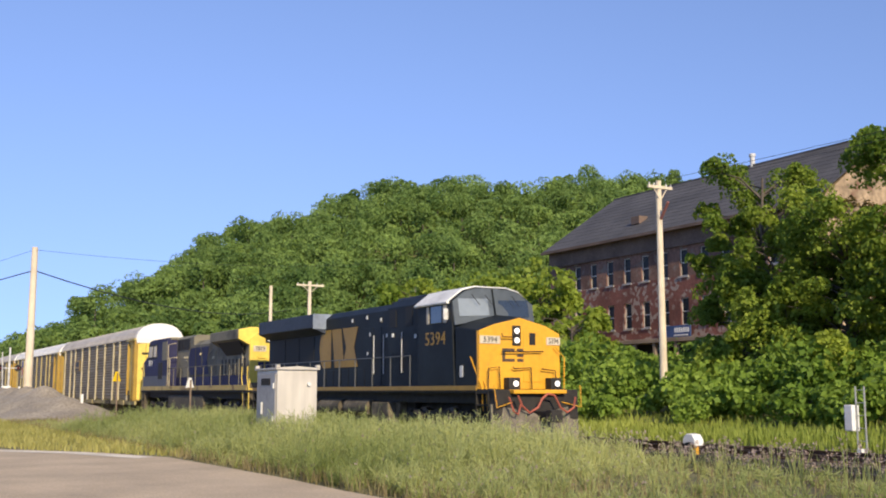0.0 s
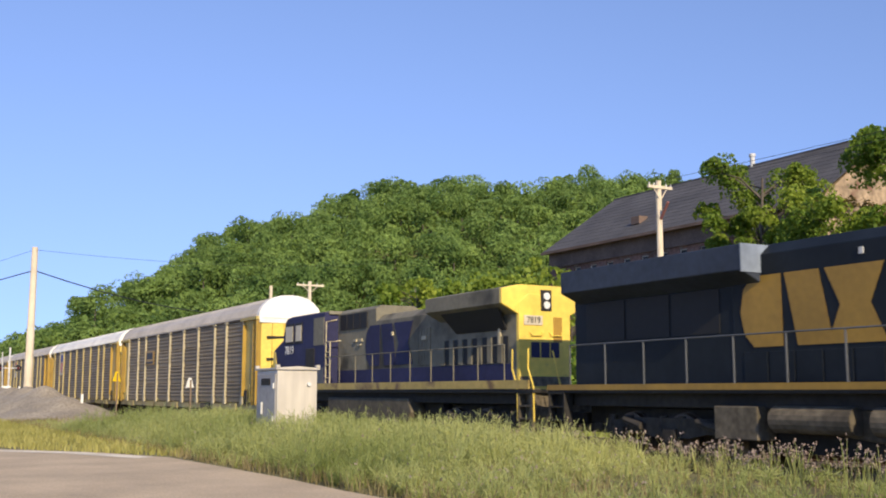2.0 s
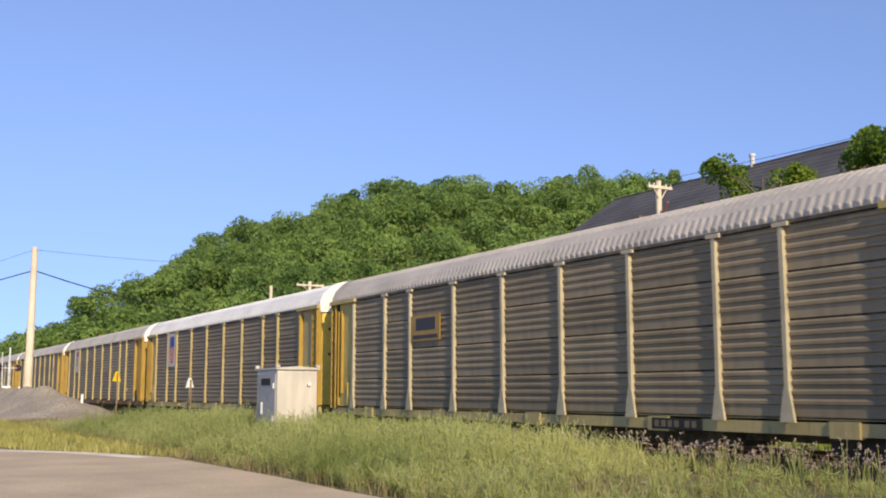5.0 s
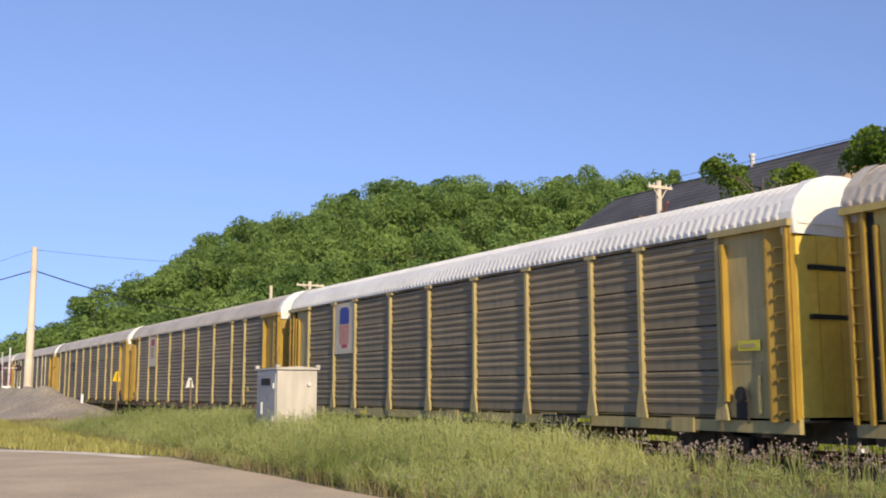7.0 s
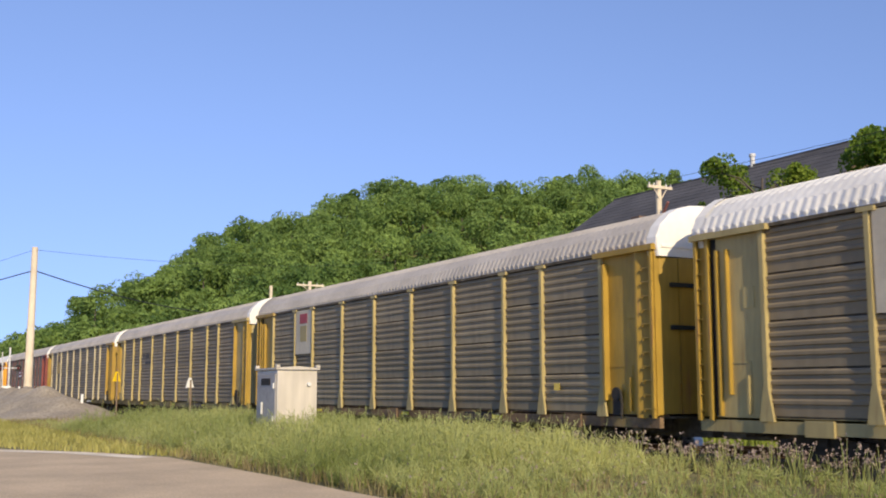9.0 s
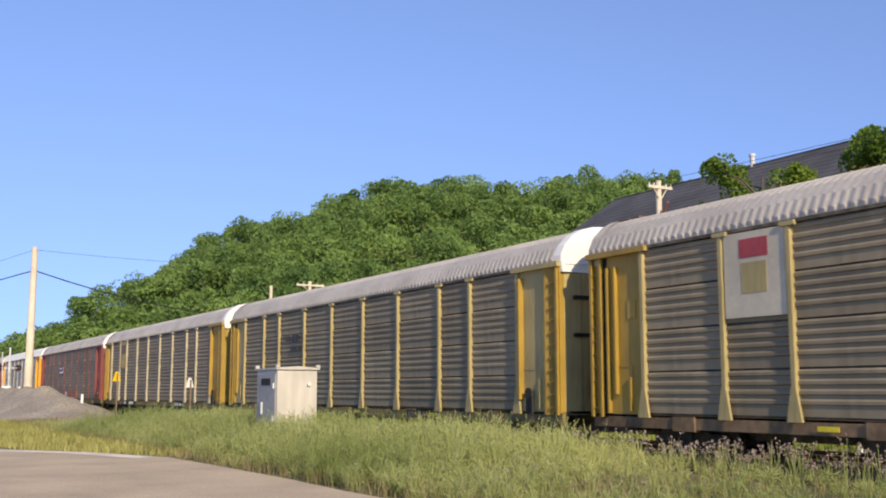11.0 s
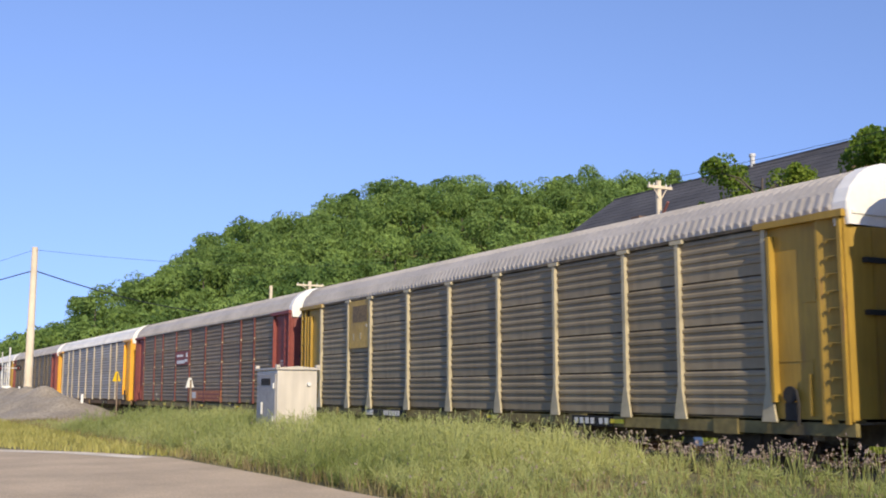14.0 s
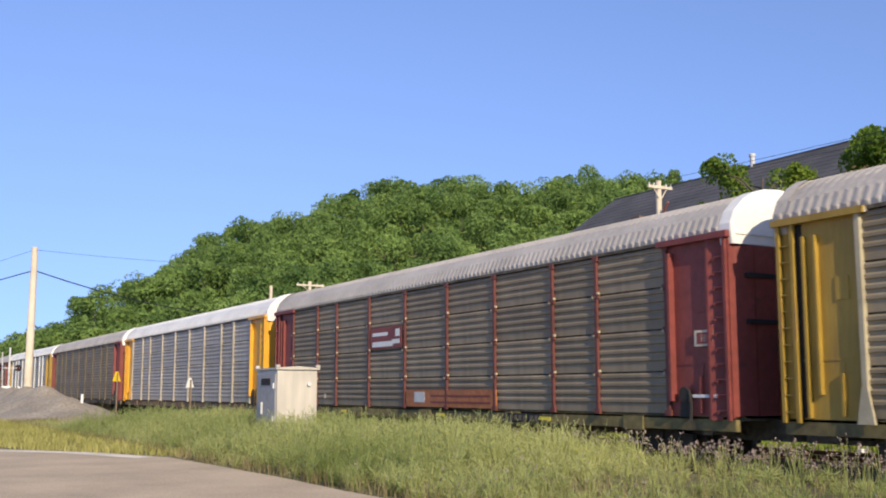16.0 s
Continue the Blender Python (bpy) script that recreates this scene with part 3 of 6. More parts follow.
panel_mark(RACKS[4], -22.55, -20.7, 3.15, 4.9, mat("dull_yellow_patch", (0.5, 0.33, 0.08), var=0.15, dirt=((0.3, 0.18, 0.06), 2.0, 0.6)),
           [(-22.25, -21.0, 4.1, 4.7, mat("brown_stain", (0.2, 0.13, 0.05), var=0.4, scale=9)), (-22.2, -22.12, 3.45, 3.7, POSTG), (-21.6, -21.53, 3.45, 3.7, POSTG), (-21.1, -21.0, 3.9, 4.0, CREAM)], "dull yellow patch panel")
panel_mark(RACKS[5], -17.7, -15.25, 3.05, 3.8, RED, [(-17.5, -16.3, 3.5, 3.62, WHITE), (-17.5, -15.9, 3.12, 3.3, WHITE), (-15.95, -15.4, 3.2, 3.35, WHITE), (-15.7, -15.4, 3.45, 3.7, WHITE)], "red board with white bars")
panel_mark(RACKS[5], -14.9, -9.3, 1.08, 1.62, ORANGE, [(-14.3, -13.6, 1.22, 1.55, SILVER), (-13.2, -9.6, 1.2, 1.26, RED), (-13.2, -9.6, 1.4, 1.46, RED)], "orange primer patch")
panel_mark(RACKS[5], -1.1, -0.52, 2.55, 2.9, CREAM, [(-1.02, -0.6, 2.6, 2.85, RED), (-0.9, -0.72, 2.65, 2.8, CREAM)], "small stencilled plate")
panel_mark(RACKS[1], -1.5, -0.9, 2.4, 2.62, mat("placard_yellow", (0.55, 0.5, 0.05)), [(-1.4, -1.0, 2.47, 2.55, TAN)], "small yellow placard")
panel_mark(RACKS[5], 0, 0, 0, 0, None, [(-1.2, -0.45, 1.43, 1.5, WHITE), (-21.8, -21.65, 1.3, 1.5, CREAM)], "")
panel_mark(RACKS[2], 0, 0, 0, 0, None, [(-4.05, -3.8, 1.6, 1.78, PALE)], "")
plate = put("data_panel", S().box(-21.4, -18.0, -1.56, -1.5, 0.7, 0.96), BLACK, RACKS[4])
for k in range(10):
    put("letter_bar", S().box(0, 0.12 if k < 4 else 0.15, -1.57, -1.56, 0.75, 0.92), SILVER, plate, loc=(-21.05 + k * 0.16 if k < 4 else -19.6 + (k - 4) * 0.21, 0, 0))
SAFE = mat("reflector_yellow", (0.8, 0.65, 0.03), rough=0.35)
for car in RACKS[1:6]:
    for x in (-6.9, -12.6, -20.0):
        put("reflector", shared("reflector", lambda: S().box(-0.25, 0.25, -1.552, -1.54, 0, 0.1)), SAFE, car, loc=(x, 0, 0.8))


def emblem(parent, x0, x1, z0, z1, y, m):
    """Three bold plain shapes side by side, as on the hood."""
    w, h = (x1 - x0), (z1 - z0)
    def P(pts, ox, sx):
        return [(x0 + (ox + p[0] * sx) * w, z0 + p[1] * h) for p in pts]
    block = [(0.3, 0), (0.95, 0), (0.95, 1), (0.3, 1), (0.08, 0.82), (0, 0.5), (0.08, 0.18)]
    slant = [(0, 1), (0.75, 1), (1, 0), (0.25, 0)]
    bow = [(0, 1), (1, 1), (0.75, 0.5), (1, 0), (0, 0), (0.25, 0.5)]
    for pts, ox, sx in ((block, 0, 0.33), (slant, 0.34, 0.32), (bow, 0.62, 0.38)):
        put("emblem", S().prism(P(pts, ox, sx), y - 0.006, y), m, parent)


def rail_line(parent, xs, y, z0, z1, m, top=True):
    """Handrail: each stanchion, and the rail through them."""
    for x in xs:
        put("stanchion", shared("stanchion%d" % round((z1 - z0) * 100), lambda: S().tube([(0, 0, 0), (0, 0, z1 - z0)], 0.022, 6)), m, parent, loc=(x, y, z0))
    if top:
        put("handrail", S().tube([(xs[0], y, z1), (xs[-1], y, z1)], 0.02, 6), m, parent)


def loco_truck(parent, x):
    def build():
        s = S()
        for y in (-1.08, 1.08):
            a, b = y - 0.08, y + 0.08
            s.prism([(-2.5, 0.62), (-2.45, 0.85), (-1.2, 0.95), (1.2, 0.95), (2.45, 0.85), (2.5, 0.62), (2.1, 0.5), (1.2, 0.62), (0.6, 0.5), (-0.6, 0.5), (-1.2, 0.62), (-2.1, 0.5)], a, b)
            for k in (-1.85, 0, 1.85):
                s.box(k - 0.2, k + 0.2, y - 0.16, y + 0.12, 0.4, 0.72)
                s.tube([(k - 0.32, y - 0.02, 0.62), (k - 0.32, y - 0.02, 1.0)], 0.09, 8)
                s.tube([(k + 0.32, y - 0.02, 0.62), (k + 0.32, y - 0.02, 1.0)], 0.09, 8)
            s.tube([(-1.5, y - 0.18, 0.9), (-0.9, y - 0.18, 0.75)], 0.1, 8)
            s.tube([(1.0, y - 0.18, 0.9), (1.6, y - 0.18, 0.75)], 0.1, 8)
        s.box(-2.4, 2.4, -0.6, 0.6, 0.25, 1.15)
        return s
    t = put("truck", shared("loco_truck", build), TRUCKM, parent, loc=(x, 0, 0))
    for k in (-1.85, 0, 1.85):
        wheelset(t, k, 0.53)


def steps(parent, x, sg, y, m):
    """Boarding steps at a corner: stiles and treads."""
    st = put("step_frame", shared("step_stile%d" % sg, lambda: S().box(-0.35, 0.35, 0.21, 0.25, 0.4, 1.65)), m, parent, loc=(x, y if sg < 0 else y - 0.2, 0))
    for k in (-0.33, 0.33):
        put("stile", shared("stile", lambda: S().box(-0.02, 0.02, -0.03, 0.25, 0.4, 1.65)), m, st, loc=(k, 0, 0))
    for z in (0.45, 0.8, 1.15, 1.5):
        put("tread", shared("tread", lambda: S().box(-0.31, 0.31, -0.02, 0.21, 0, 0.04)), m, st, loc=(0, 0, z))


def lead_loco(at):
    """Dark blue wide-nose diesel with a yellow nose; front at x = 0."""
    e = empty("locomotive", "dark blue diesel locomotive with yellow nose and gold numerals", "locomotive", "train")
    put("frame", S().box(-21.6, -1.2, -1.2, 1.2, 1.2, 1.55).box(-21.7, -1.0, -1.52, 1.52, 1.52, 1.62), SOOT, e, bevel=0.02)
    put("sill_stripe", S().box(-21.7, -1.9, -1.54, -1.50, 1.6, 1.74), GOLD, e, "dull yellow stripe along the walkway")
    put("sill_stripe", S().box(-21.7, -1.9, 1.50, 1.54, 1.6, 1.74), GOLD, e)
    # nose: yellow front, navy sides, roof slope rising to the cab
    x0, x1 = -1.85, -3.2
    nose = S()
    prof = [(-1.5, 1.62), (-1.5, 3.4), (-0.95, 3.6), (0, 3.83), (0.95, 3.6), (1.5, 3.36), (1.5, 1.62)]
    n = len(prof)
    vs = [(x0 - (0.0 if z < 2 else 0.03), y, z) for y, z in prof] + [(x1, y, z + (0.15 if z > 3 else 0)) for y, z in prof]
    nose.add(vs, [tuple(range(n - 1, -1, -1)), tuple(range(n, 2 * n))] + [(i, (i + 1) % n, (i + 1) % n + n, i + n) for i in range(n)])
    put("nose", nose, NAVY, e, bevel=0.03)
    face = put("nose_front", S().prism([(y * 0.985, 1.63 + (z - 1.62) * 0.985) for y, z in prof], x0 - 0.02, x0 + 0.03, axis="x"), YEL, e, "bright yellow nose front", bevel=0.02)
    put("nose_edge", S().prism([(x0 + 0.02, 1.64), (x0 + 0.02, 3.36), (x0 - 0.06, 3.38), (x0 - 0.05, 1.64)], -1.512, -1.5), YEL, e)
    put("nose_door", S().box(x0 + 0.03, x0 + 0.05, 0.1, 0.75, 1.85, 3.45), YEL, e, bevel=0.01)
    put("door_window", S().box(x0 + 0.045, x0 + 0.06, 0.32, 0.54, 2.98, 3.35), BLACK, e)
    for y, w in ((-1.1, 0.36), (1.22, 0.26)):
        b = put("number_board", S().box(x0 + 0.03, x0 + 0.06, y - w, y + w, 2.99, 3.23), CREAM, e, "cream number board with black figures", bevel=0.01)
        lettering("number", "5394", 0.24, BLACK, b, (x0 + 0.065, y, 3.11), (radians(90), 0, radians(90)), squeeze=1.0 if w > 0.3 else 0.75)
    hb = put("headlight_box", S().box(x0 + 0.02, x0 + 0.07, -0.3, 0.0, 2.95, 3.56), SOOT, e, bevel=0.02)
    for z in (3.11, 3.4):
        put("headlight", S().tube([(x0 + 0.06, -0.15, z), (x0 + 0.09, -0.15, z)], 0.085, 16), LAMP, hb)
    for y0, y1, z0, z1 in ((-0.66, -0.56, 2.46, 2.86), (-0.56, -0.22, 2.46, 2.55), (-0.56, -0.22, 2.77, 2.86), (-0.12, 0.24, 2.77, 2.86), (-0.12, 0.24, 2.61, 2.7), (-0.12, 0.24, 2.46, 2.55), (0.32, 0.72, 2.7, 2.86), (0.4, 0.64, 2.46, 2.62)):
        put("emblem", S().box(x0 + 0.03, x0 + 0.045, y0, y1, z0, z1), mat("worn_emblem_brown", (0.07, 0.045, 0.03), rough=0.6, var=0.25), face)
    for y in (-0.42, 1.1):
        d = put("ditch_light", S().box(x0 + 0.05, x0 + 0.35, y - 0.2, y + 0.2, 1.55, 1.98), SOOT, e, bevel=0.02)
        put("lens", S().tube([(x0 + 0.35, y + 0.03, 1.8), (x0 + 0.38, y + 0.03, 1.8)], 0.085, 16), LAMP, d)
    for pts in ([(-1.25, 1.65), (-1.22, 2.25), (-0.85, 2.3), (-0.82, 1.65)], [(-0.35, 2.3), (-0.3, 2.25), (0.3, 2.28), (0.32, 1.65)],
                [(0.7, 2.25), (1.2, 2.2), (1.25, 1.65)], [(-0.75, 2.75), (0.75, 2.78)], [(-0.75, 3.3), (-0.72, 3.2), (-0.3, 3.2), (-0.28, 3.28)],
                [(1.52, 1.6), (1.55, 2.6), (1.2, 2.95)]):
        put("grab_rail", S().tube([(x0 + 0.16, y, z) for y, z in pts], 0.02, 6), NAVY if abs(pts[0][0]) < 1.3 else YEL, e)
    for k in (-1.45, -1.3):
        put("grab_rail", S().tube([(x0 + 0.2, k, 1.0), (x0 + 0.15, k, 1.65), (x0 - 0.35, k - 0.1, 2.6)], 0.02, 6), YEL, e)
    # pilot and plough
    put("pilot", S().box(-1.25, -0.95, -1.5, 1.5, 0.75, 1.6), SOOT, e, bevel=0.02)
    pl = S()
    for sg in (-1, 1):
        pl.add([(-0.35, 0, 0.16), (-1.0, sg * 1.55, 0.12), (-1.05, sg * 1.55, 1.2), (-0.75, sg * 0.25, 0.95), (-0.6, 0, 0.75),
                (-0.42, 0, 0.16), (-1.07, sg * 1.55, 0.12), (-1.12, sg * 1.55, 1.2), (-0.82, sg * 0.25, 0.95), (-0.67, 0, 0.75)],
               [(0, 1, 2, 3, 4), (9, 8, 7, 6, 5), (0, 5, 6, 1), (1, 6, 7, 2), (2, 7, 8, 3), (3, 8, 9, 4)])
    put("snow_plough", pl, mat("dusty_plough", (0.17, 0.148, 0.112), rough=0.8, var=0.25, stain=0.3), e, "dusty steel snow plough")
    put("coupler", S().box(-0.9, -0.05, -0.14, 0.14, 0.72, 1.0).box(-0.25, 0.05, -0.2, 0.2, 0.68, 1.04), SOOT, e, bevel=0.03)
    put("anticlimber", S().box(-1.35, -0.75, -0.95, 0.95, 1.5, 1.62), YEL, e, bevel=0.02)
    for pts in ([(-0.9, 1.45), (-0.75, 1.15), (-0.5, 0.95), (-0.2, 1.1), (-0.05, 1.35), (0.15, 1.5)], [(0.15, 1.5), (0.4, 1.45), (0.6, 1.1), (0.85, 0.95), (1.1, 1.1), (1.15, 1.4)],
                [(-1.2, 1.4), (-1.05, 1.0), (-0.9, 0.9), (-0.8, 1.2)]):
        put("air_hose", S().tube([(-0.62, y, z) for y, z in pts], 0.03, 6), HOSE, e)
    for sg in (-1, 1):
        put("pilot_rail", S().tube([(-0.95, sg * 0.9, 1.25), (-0.8, sg * 1.5, 1.1), (-0.9, sg * 1.55, 1.75)], 0.02, 6), YEL, e)
        steps(e, -1.6, sg, sg * 1.5 - (0.25 if sg > 0 else 0), SOOT)
        steps(e, -21.3, sg, sg * 1.5 - (0.25 if sg > 0 else 0), SOOT)
    # cab
    cab = S()
    prof = [(-1.53, 1.65), (-1.53, 4.4), (-1.05, 4.75), (-0.6, 4.87), (0.6, 4.87), (1.05, 4.75), (1.53, 4.4), (1.53, 1.65)]
    n = len(prof)
    vs = [(-3.2 - max(0, z - 3.6) * 0.22, y, z) for y, z in prof] + [(-5.6, y, z) for y, z in prof]
    cab.add(vs, [tuple(range(n - 1, -1, -1)), tuple(range(n, 2 * n))] + [(i, (i + 1) % n, (i + 1) % n + n, i + n) for i in range(n)])
    cabo = put("cab", cab, NAVY, e, bevel=0.03)
    put("cab_roof", S().prism([(-1.62, 4.3), (-1.64, 4.36), (-1.07, 4.8), (-0.6, 4.91), (0.6, 4.91), (1.07, 4.8), (1.64, 4.36), (1.62, 4.3)], -5.7, -3.52, axis="x"),
        mat("pale_cab_roof", (0.72, 0.71, 0.66), rough=0.5), cabo, "pale grey cab roof", bevel=0.02)
    surround = mat("pale_window_surround", (0.075, 0.09, 0.1), rough=0.45)
    for sg in (-1, 1):
        put("windshield_frame", S().add([(-3.2, sg * 1.5, 3.62), (-3.2, sg * 0.04, 3.86), (-3.44, sg * 0.04, 4.84), (-3.44, sg * 0.62, 4.82), (-3.42, sg * 1.03, 4.7), (-3.35, sg * 1.5, 4.37),
                                         (-3.26, sg * 1.5, 3.62), (-3.26, sg * 0.04, 3.86), (-3.5, sg * 0.04, 4.84), (-3.5, sg * 0.62, 4.82), (-3.48, sg * 1.03, 4.7), (-3.41, sg * 1.5, 4.37)],
                                        [tuple(range(6)), tuple(range(11, 5, -1))] + [(i, i + 6, (i + 1) % 6 + 6, (i + 1) % 6) for i in range(6)]), surround, cabo, "grey-blue surround of the windshield")
    for y0, y1, m in ((-1.32, -0.22, WINDSHIELD), (0.18, 1.3, PANE)):
        put("windshield", S().add([(-3.225, y0, 3.9), (-3.225, y1, 3.96), (-3.345, y1, 4.5), (-3.345, y0, 4.46), (-3.27, y0, 3.9), (-3.27, y1, 3.96), (-3.39, y1, 4.5), (-3.39, y0, 4.46)],
                                  [(0, 1, 2, 3), (7, 6, 5, 4), (0, 4, 5, 1), (2, 6, 7, 3), (1, 5, 6, 2), (0, 3, 7, 4)]), m, cabo)
    for y in (-0.9, -0.4, 0.6):
        put("wiper", S().tube([(-3.2, y, 4.6), (-3.17, y + 0.28, 4.28)], 0.012, 5), BLACK, cabo)
    # cream panes: daylight showing through the cab, put in as opaque colour
    for xa, xb, m in ((-3.68, -3.9, CREAM), (-3.98, -4.7, PANE), (-4.82, -4.98, CREAM)):
        put("side_window", S().box(xb, xa, -1.545, -1.5, 3.72, 4.28), m, cabo, bevel=0.015)
    put("side_window", S().box(-4.95, -4.0, 1.5, 1.545, 3.72, 4.28), PANE, cabo)
    put("mirror", S().box(-3.6, -3.57, -1.7, -1.54, 3.8, 4.15), SILVER, cabo)
    lettering("number", "5394", 0.6, GOLD, e, (-4.42, -1.535, 3.22), (radians(90), 0, 0), squeeze=1.1)
    put("placard", S().box(-2.9, -2.72, -1.515, -1.5, 2.0, 2.35), SILVER, e)
    # hoods
    def hood(a, b, w, top, m, name, label=""):
        pr = [(-w, 1.62), (-w, top - 0.25), (-w + 0.3, top), (w - 0.3, top), (w, top - 0.25), (w, 1.62)]
        return put(name, S().prism(pr, b, a, axis="x"), m, e, label, bevel=0.02)
    hood(-5.6, -8.4, 1.25, 4.74, NAVY, "equipment_hood")
    hood(-8.4, -15.4, 0.98, 4.72, NAVY, "engine_hood")
    hood(-15.4, -21.2, 0.95, 4.3, NAVY, "radiator_hood")
    put("exhaust_stack", S().box(-9.9, -9.0, -0.35, 0.35, 4.7, 4.86), SOOT, e, bevel=0.03)
    put("dynamic_brake_box", S().box(-8.3, -6.2, -0.9, 0.9, 4.72, 4.84), NAVY_TOP, e, bevel=0.03)
    wing = S().prism([(-1.55, 4.12), (-1.55, 4.68), (1.55, 4.68), (1.55, 4.12), (0.96, 3.86), (-0.96, 3.86)], -21.0, -14.55, axis="x")
    put("radiator_wing", wing, NAVY_TOP, e, "overhanging dark blue radiator housing", bevel=0.02)
    put("wing_front", S().box(-14.56, -14.53, -1.56, 1.56, 4.08, 4.69), mat("grey_blue_panel", (0.2, 0.24, 0.3)), e)
    for x in (-16.6, -18.25, -19.9):
        put("radiator_screen", S().box(x - 0.78, x + 0.78, -0.97, -0.94, 2.85, 3.84), BLACK, e)
    for i in range(9):
        x = -9.0 - i * 0.72
        put("hood_door", S().box(x - 0.33, x + 0.33, -1.0, -0.975, 1.75, 2.4 if i > 2 else 3.9), NAVY, e, bevel=0.008)
    for xa, xb, z0, z1 in ((-5.75, -6.25, 3.85, 4.5), (-6.5, -7.0, 3.8, 4.45), (-7.7, -8.2, 3.8, 4.4)):
        put("vent", S().box(xb, xa, -1.27, -1.245, z0, z1), BLACK, e)
    for i in range(5):
        put("louvre", S().box(-8.2, -5.8, -1.275, -1.25, 2.0 + i * 0.22, 2.1 + i * 0.22), NAVY, e)
    emblem(e, -15.15, -11.45, 2.5, 4.02, -0.99, GOLD)
    for x, z in ((-6.3, 3.35), (-8.0, 3.45), (-9.0, 3.5), (-10.6, 2.9), (-14.9, 4.02), (-15.1, 4.02), (-9.5, 4.1), (-10.4, 3.6), (-10.7, 4.25), (-12.0, 4.2)):
        put("latch_plate", S().box(x, x + 0.1, -1.29 if x > -8.4 else -1.01, -1.24 if x > -8.4 else -0.97, z, z + 0.13), SILVER, e)
    rail_line(e, [-6.2 - i * 1.45 for i in range(11)], -1.5, 1.65, 2.75, POSTS_M)
    rail_line(e, [-6.2 - i * 1.45 for i in range(11)], 1.5, 1.65, 2.75, NAVY_TOP)
    for x in (-7.2, -9.1, -9.9):
        put("drain_pipe", S().tube([(x, -1.06 if x < -8.4 else -1.3, 2.2), (x, -1.06 if x < -8.4 else -1.3, 3.6)], 0.018, 6), SILVER, e)
    # underfloor
    put("fuel_tank", S().prism([(-7.8, 0.35), (-7.6, 1.2), (-9.3, 1.25), (-14.3, 1.25), (-14.3, 0.9), (-9.4, 0.35)], -1.15, 1.3), UNDER, e, bevel=0.05)
    put("tank_front", S().prism([(-7.75, 0.4), (-7.95, 1.2), (-9.25, 1.2), (-9.25, 0.4)], -1.45, -1.1), UNDER, e, bevel=0.04)
    for a, b in ((-9.6, -11.5), (-12.05, -13.95)):
        put("air_tank", S().tube([(a + 0.05, -1.25, 1.0), (a, -1.25, 1.0), (b, -1.25, 1.0), (b - 0.05, -1.25, 1.0)], 0.28, 18), UNDER, e)
    put("equipment_box", S().box(-15.6, -14.35, -1.45, -0.9, 0.55, 1.26), UNDER, e, bevel=0.03)
    put("underfloor_gear", S().box(-15.2, -7.0, -0.85, 0.85, 0.3, 1.3).box(-21.2, -1.4, -0.45, 0.45, 0.75, 1.3), SOOT, e)
    loco_truck(e, -4.7)
    loco_truck(e, -17.3)
    CARS.append((e, at))


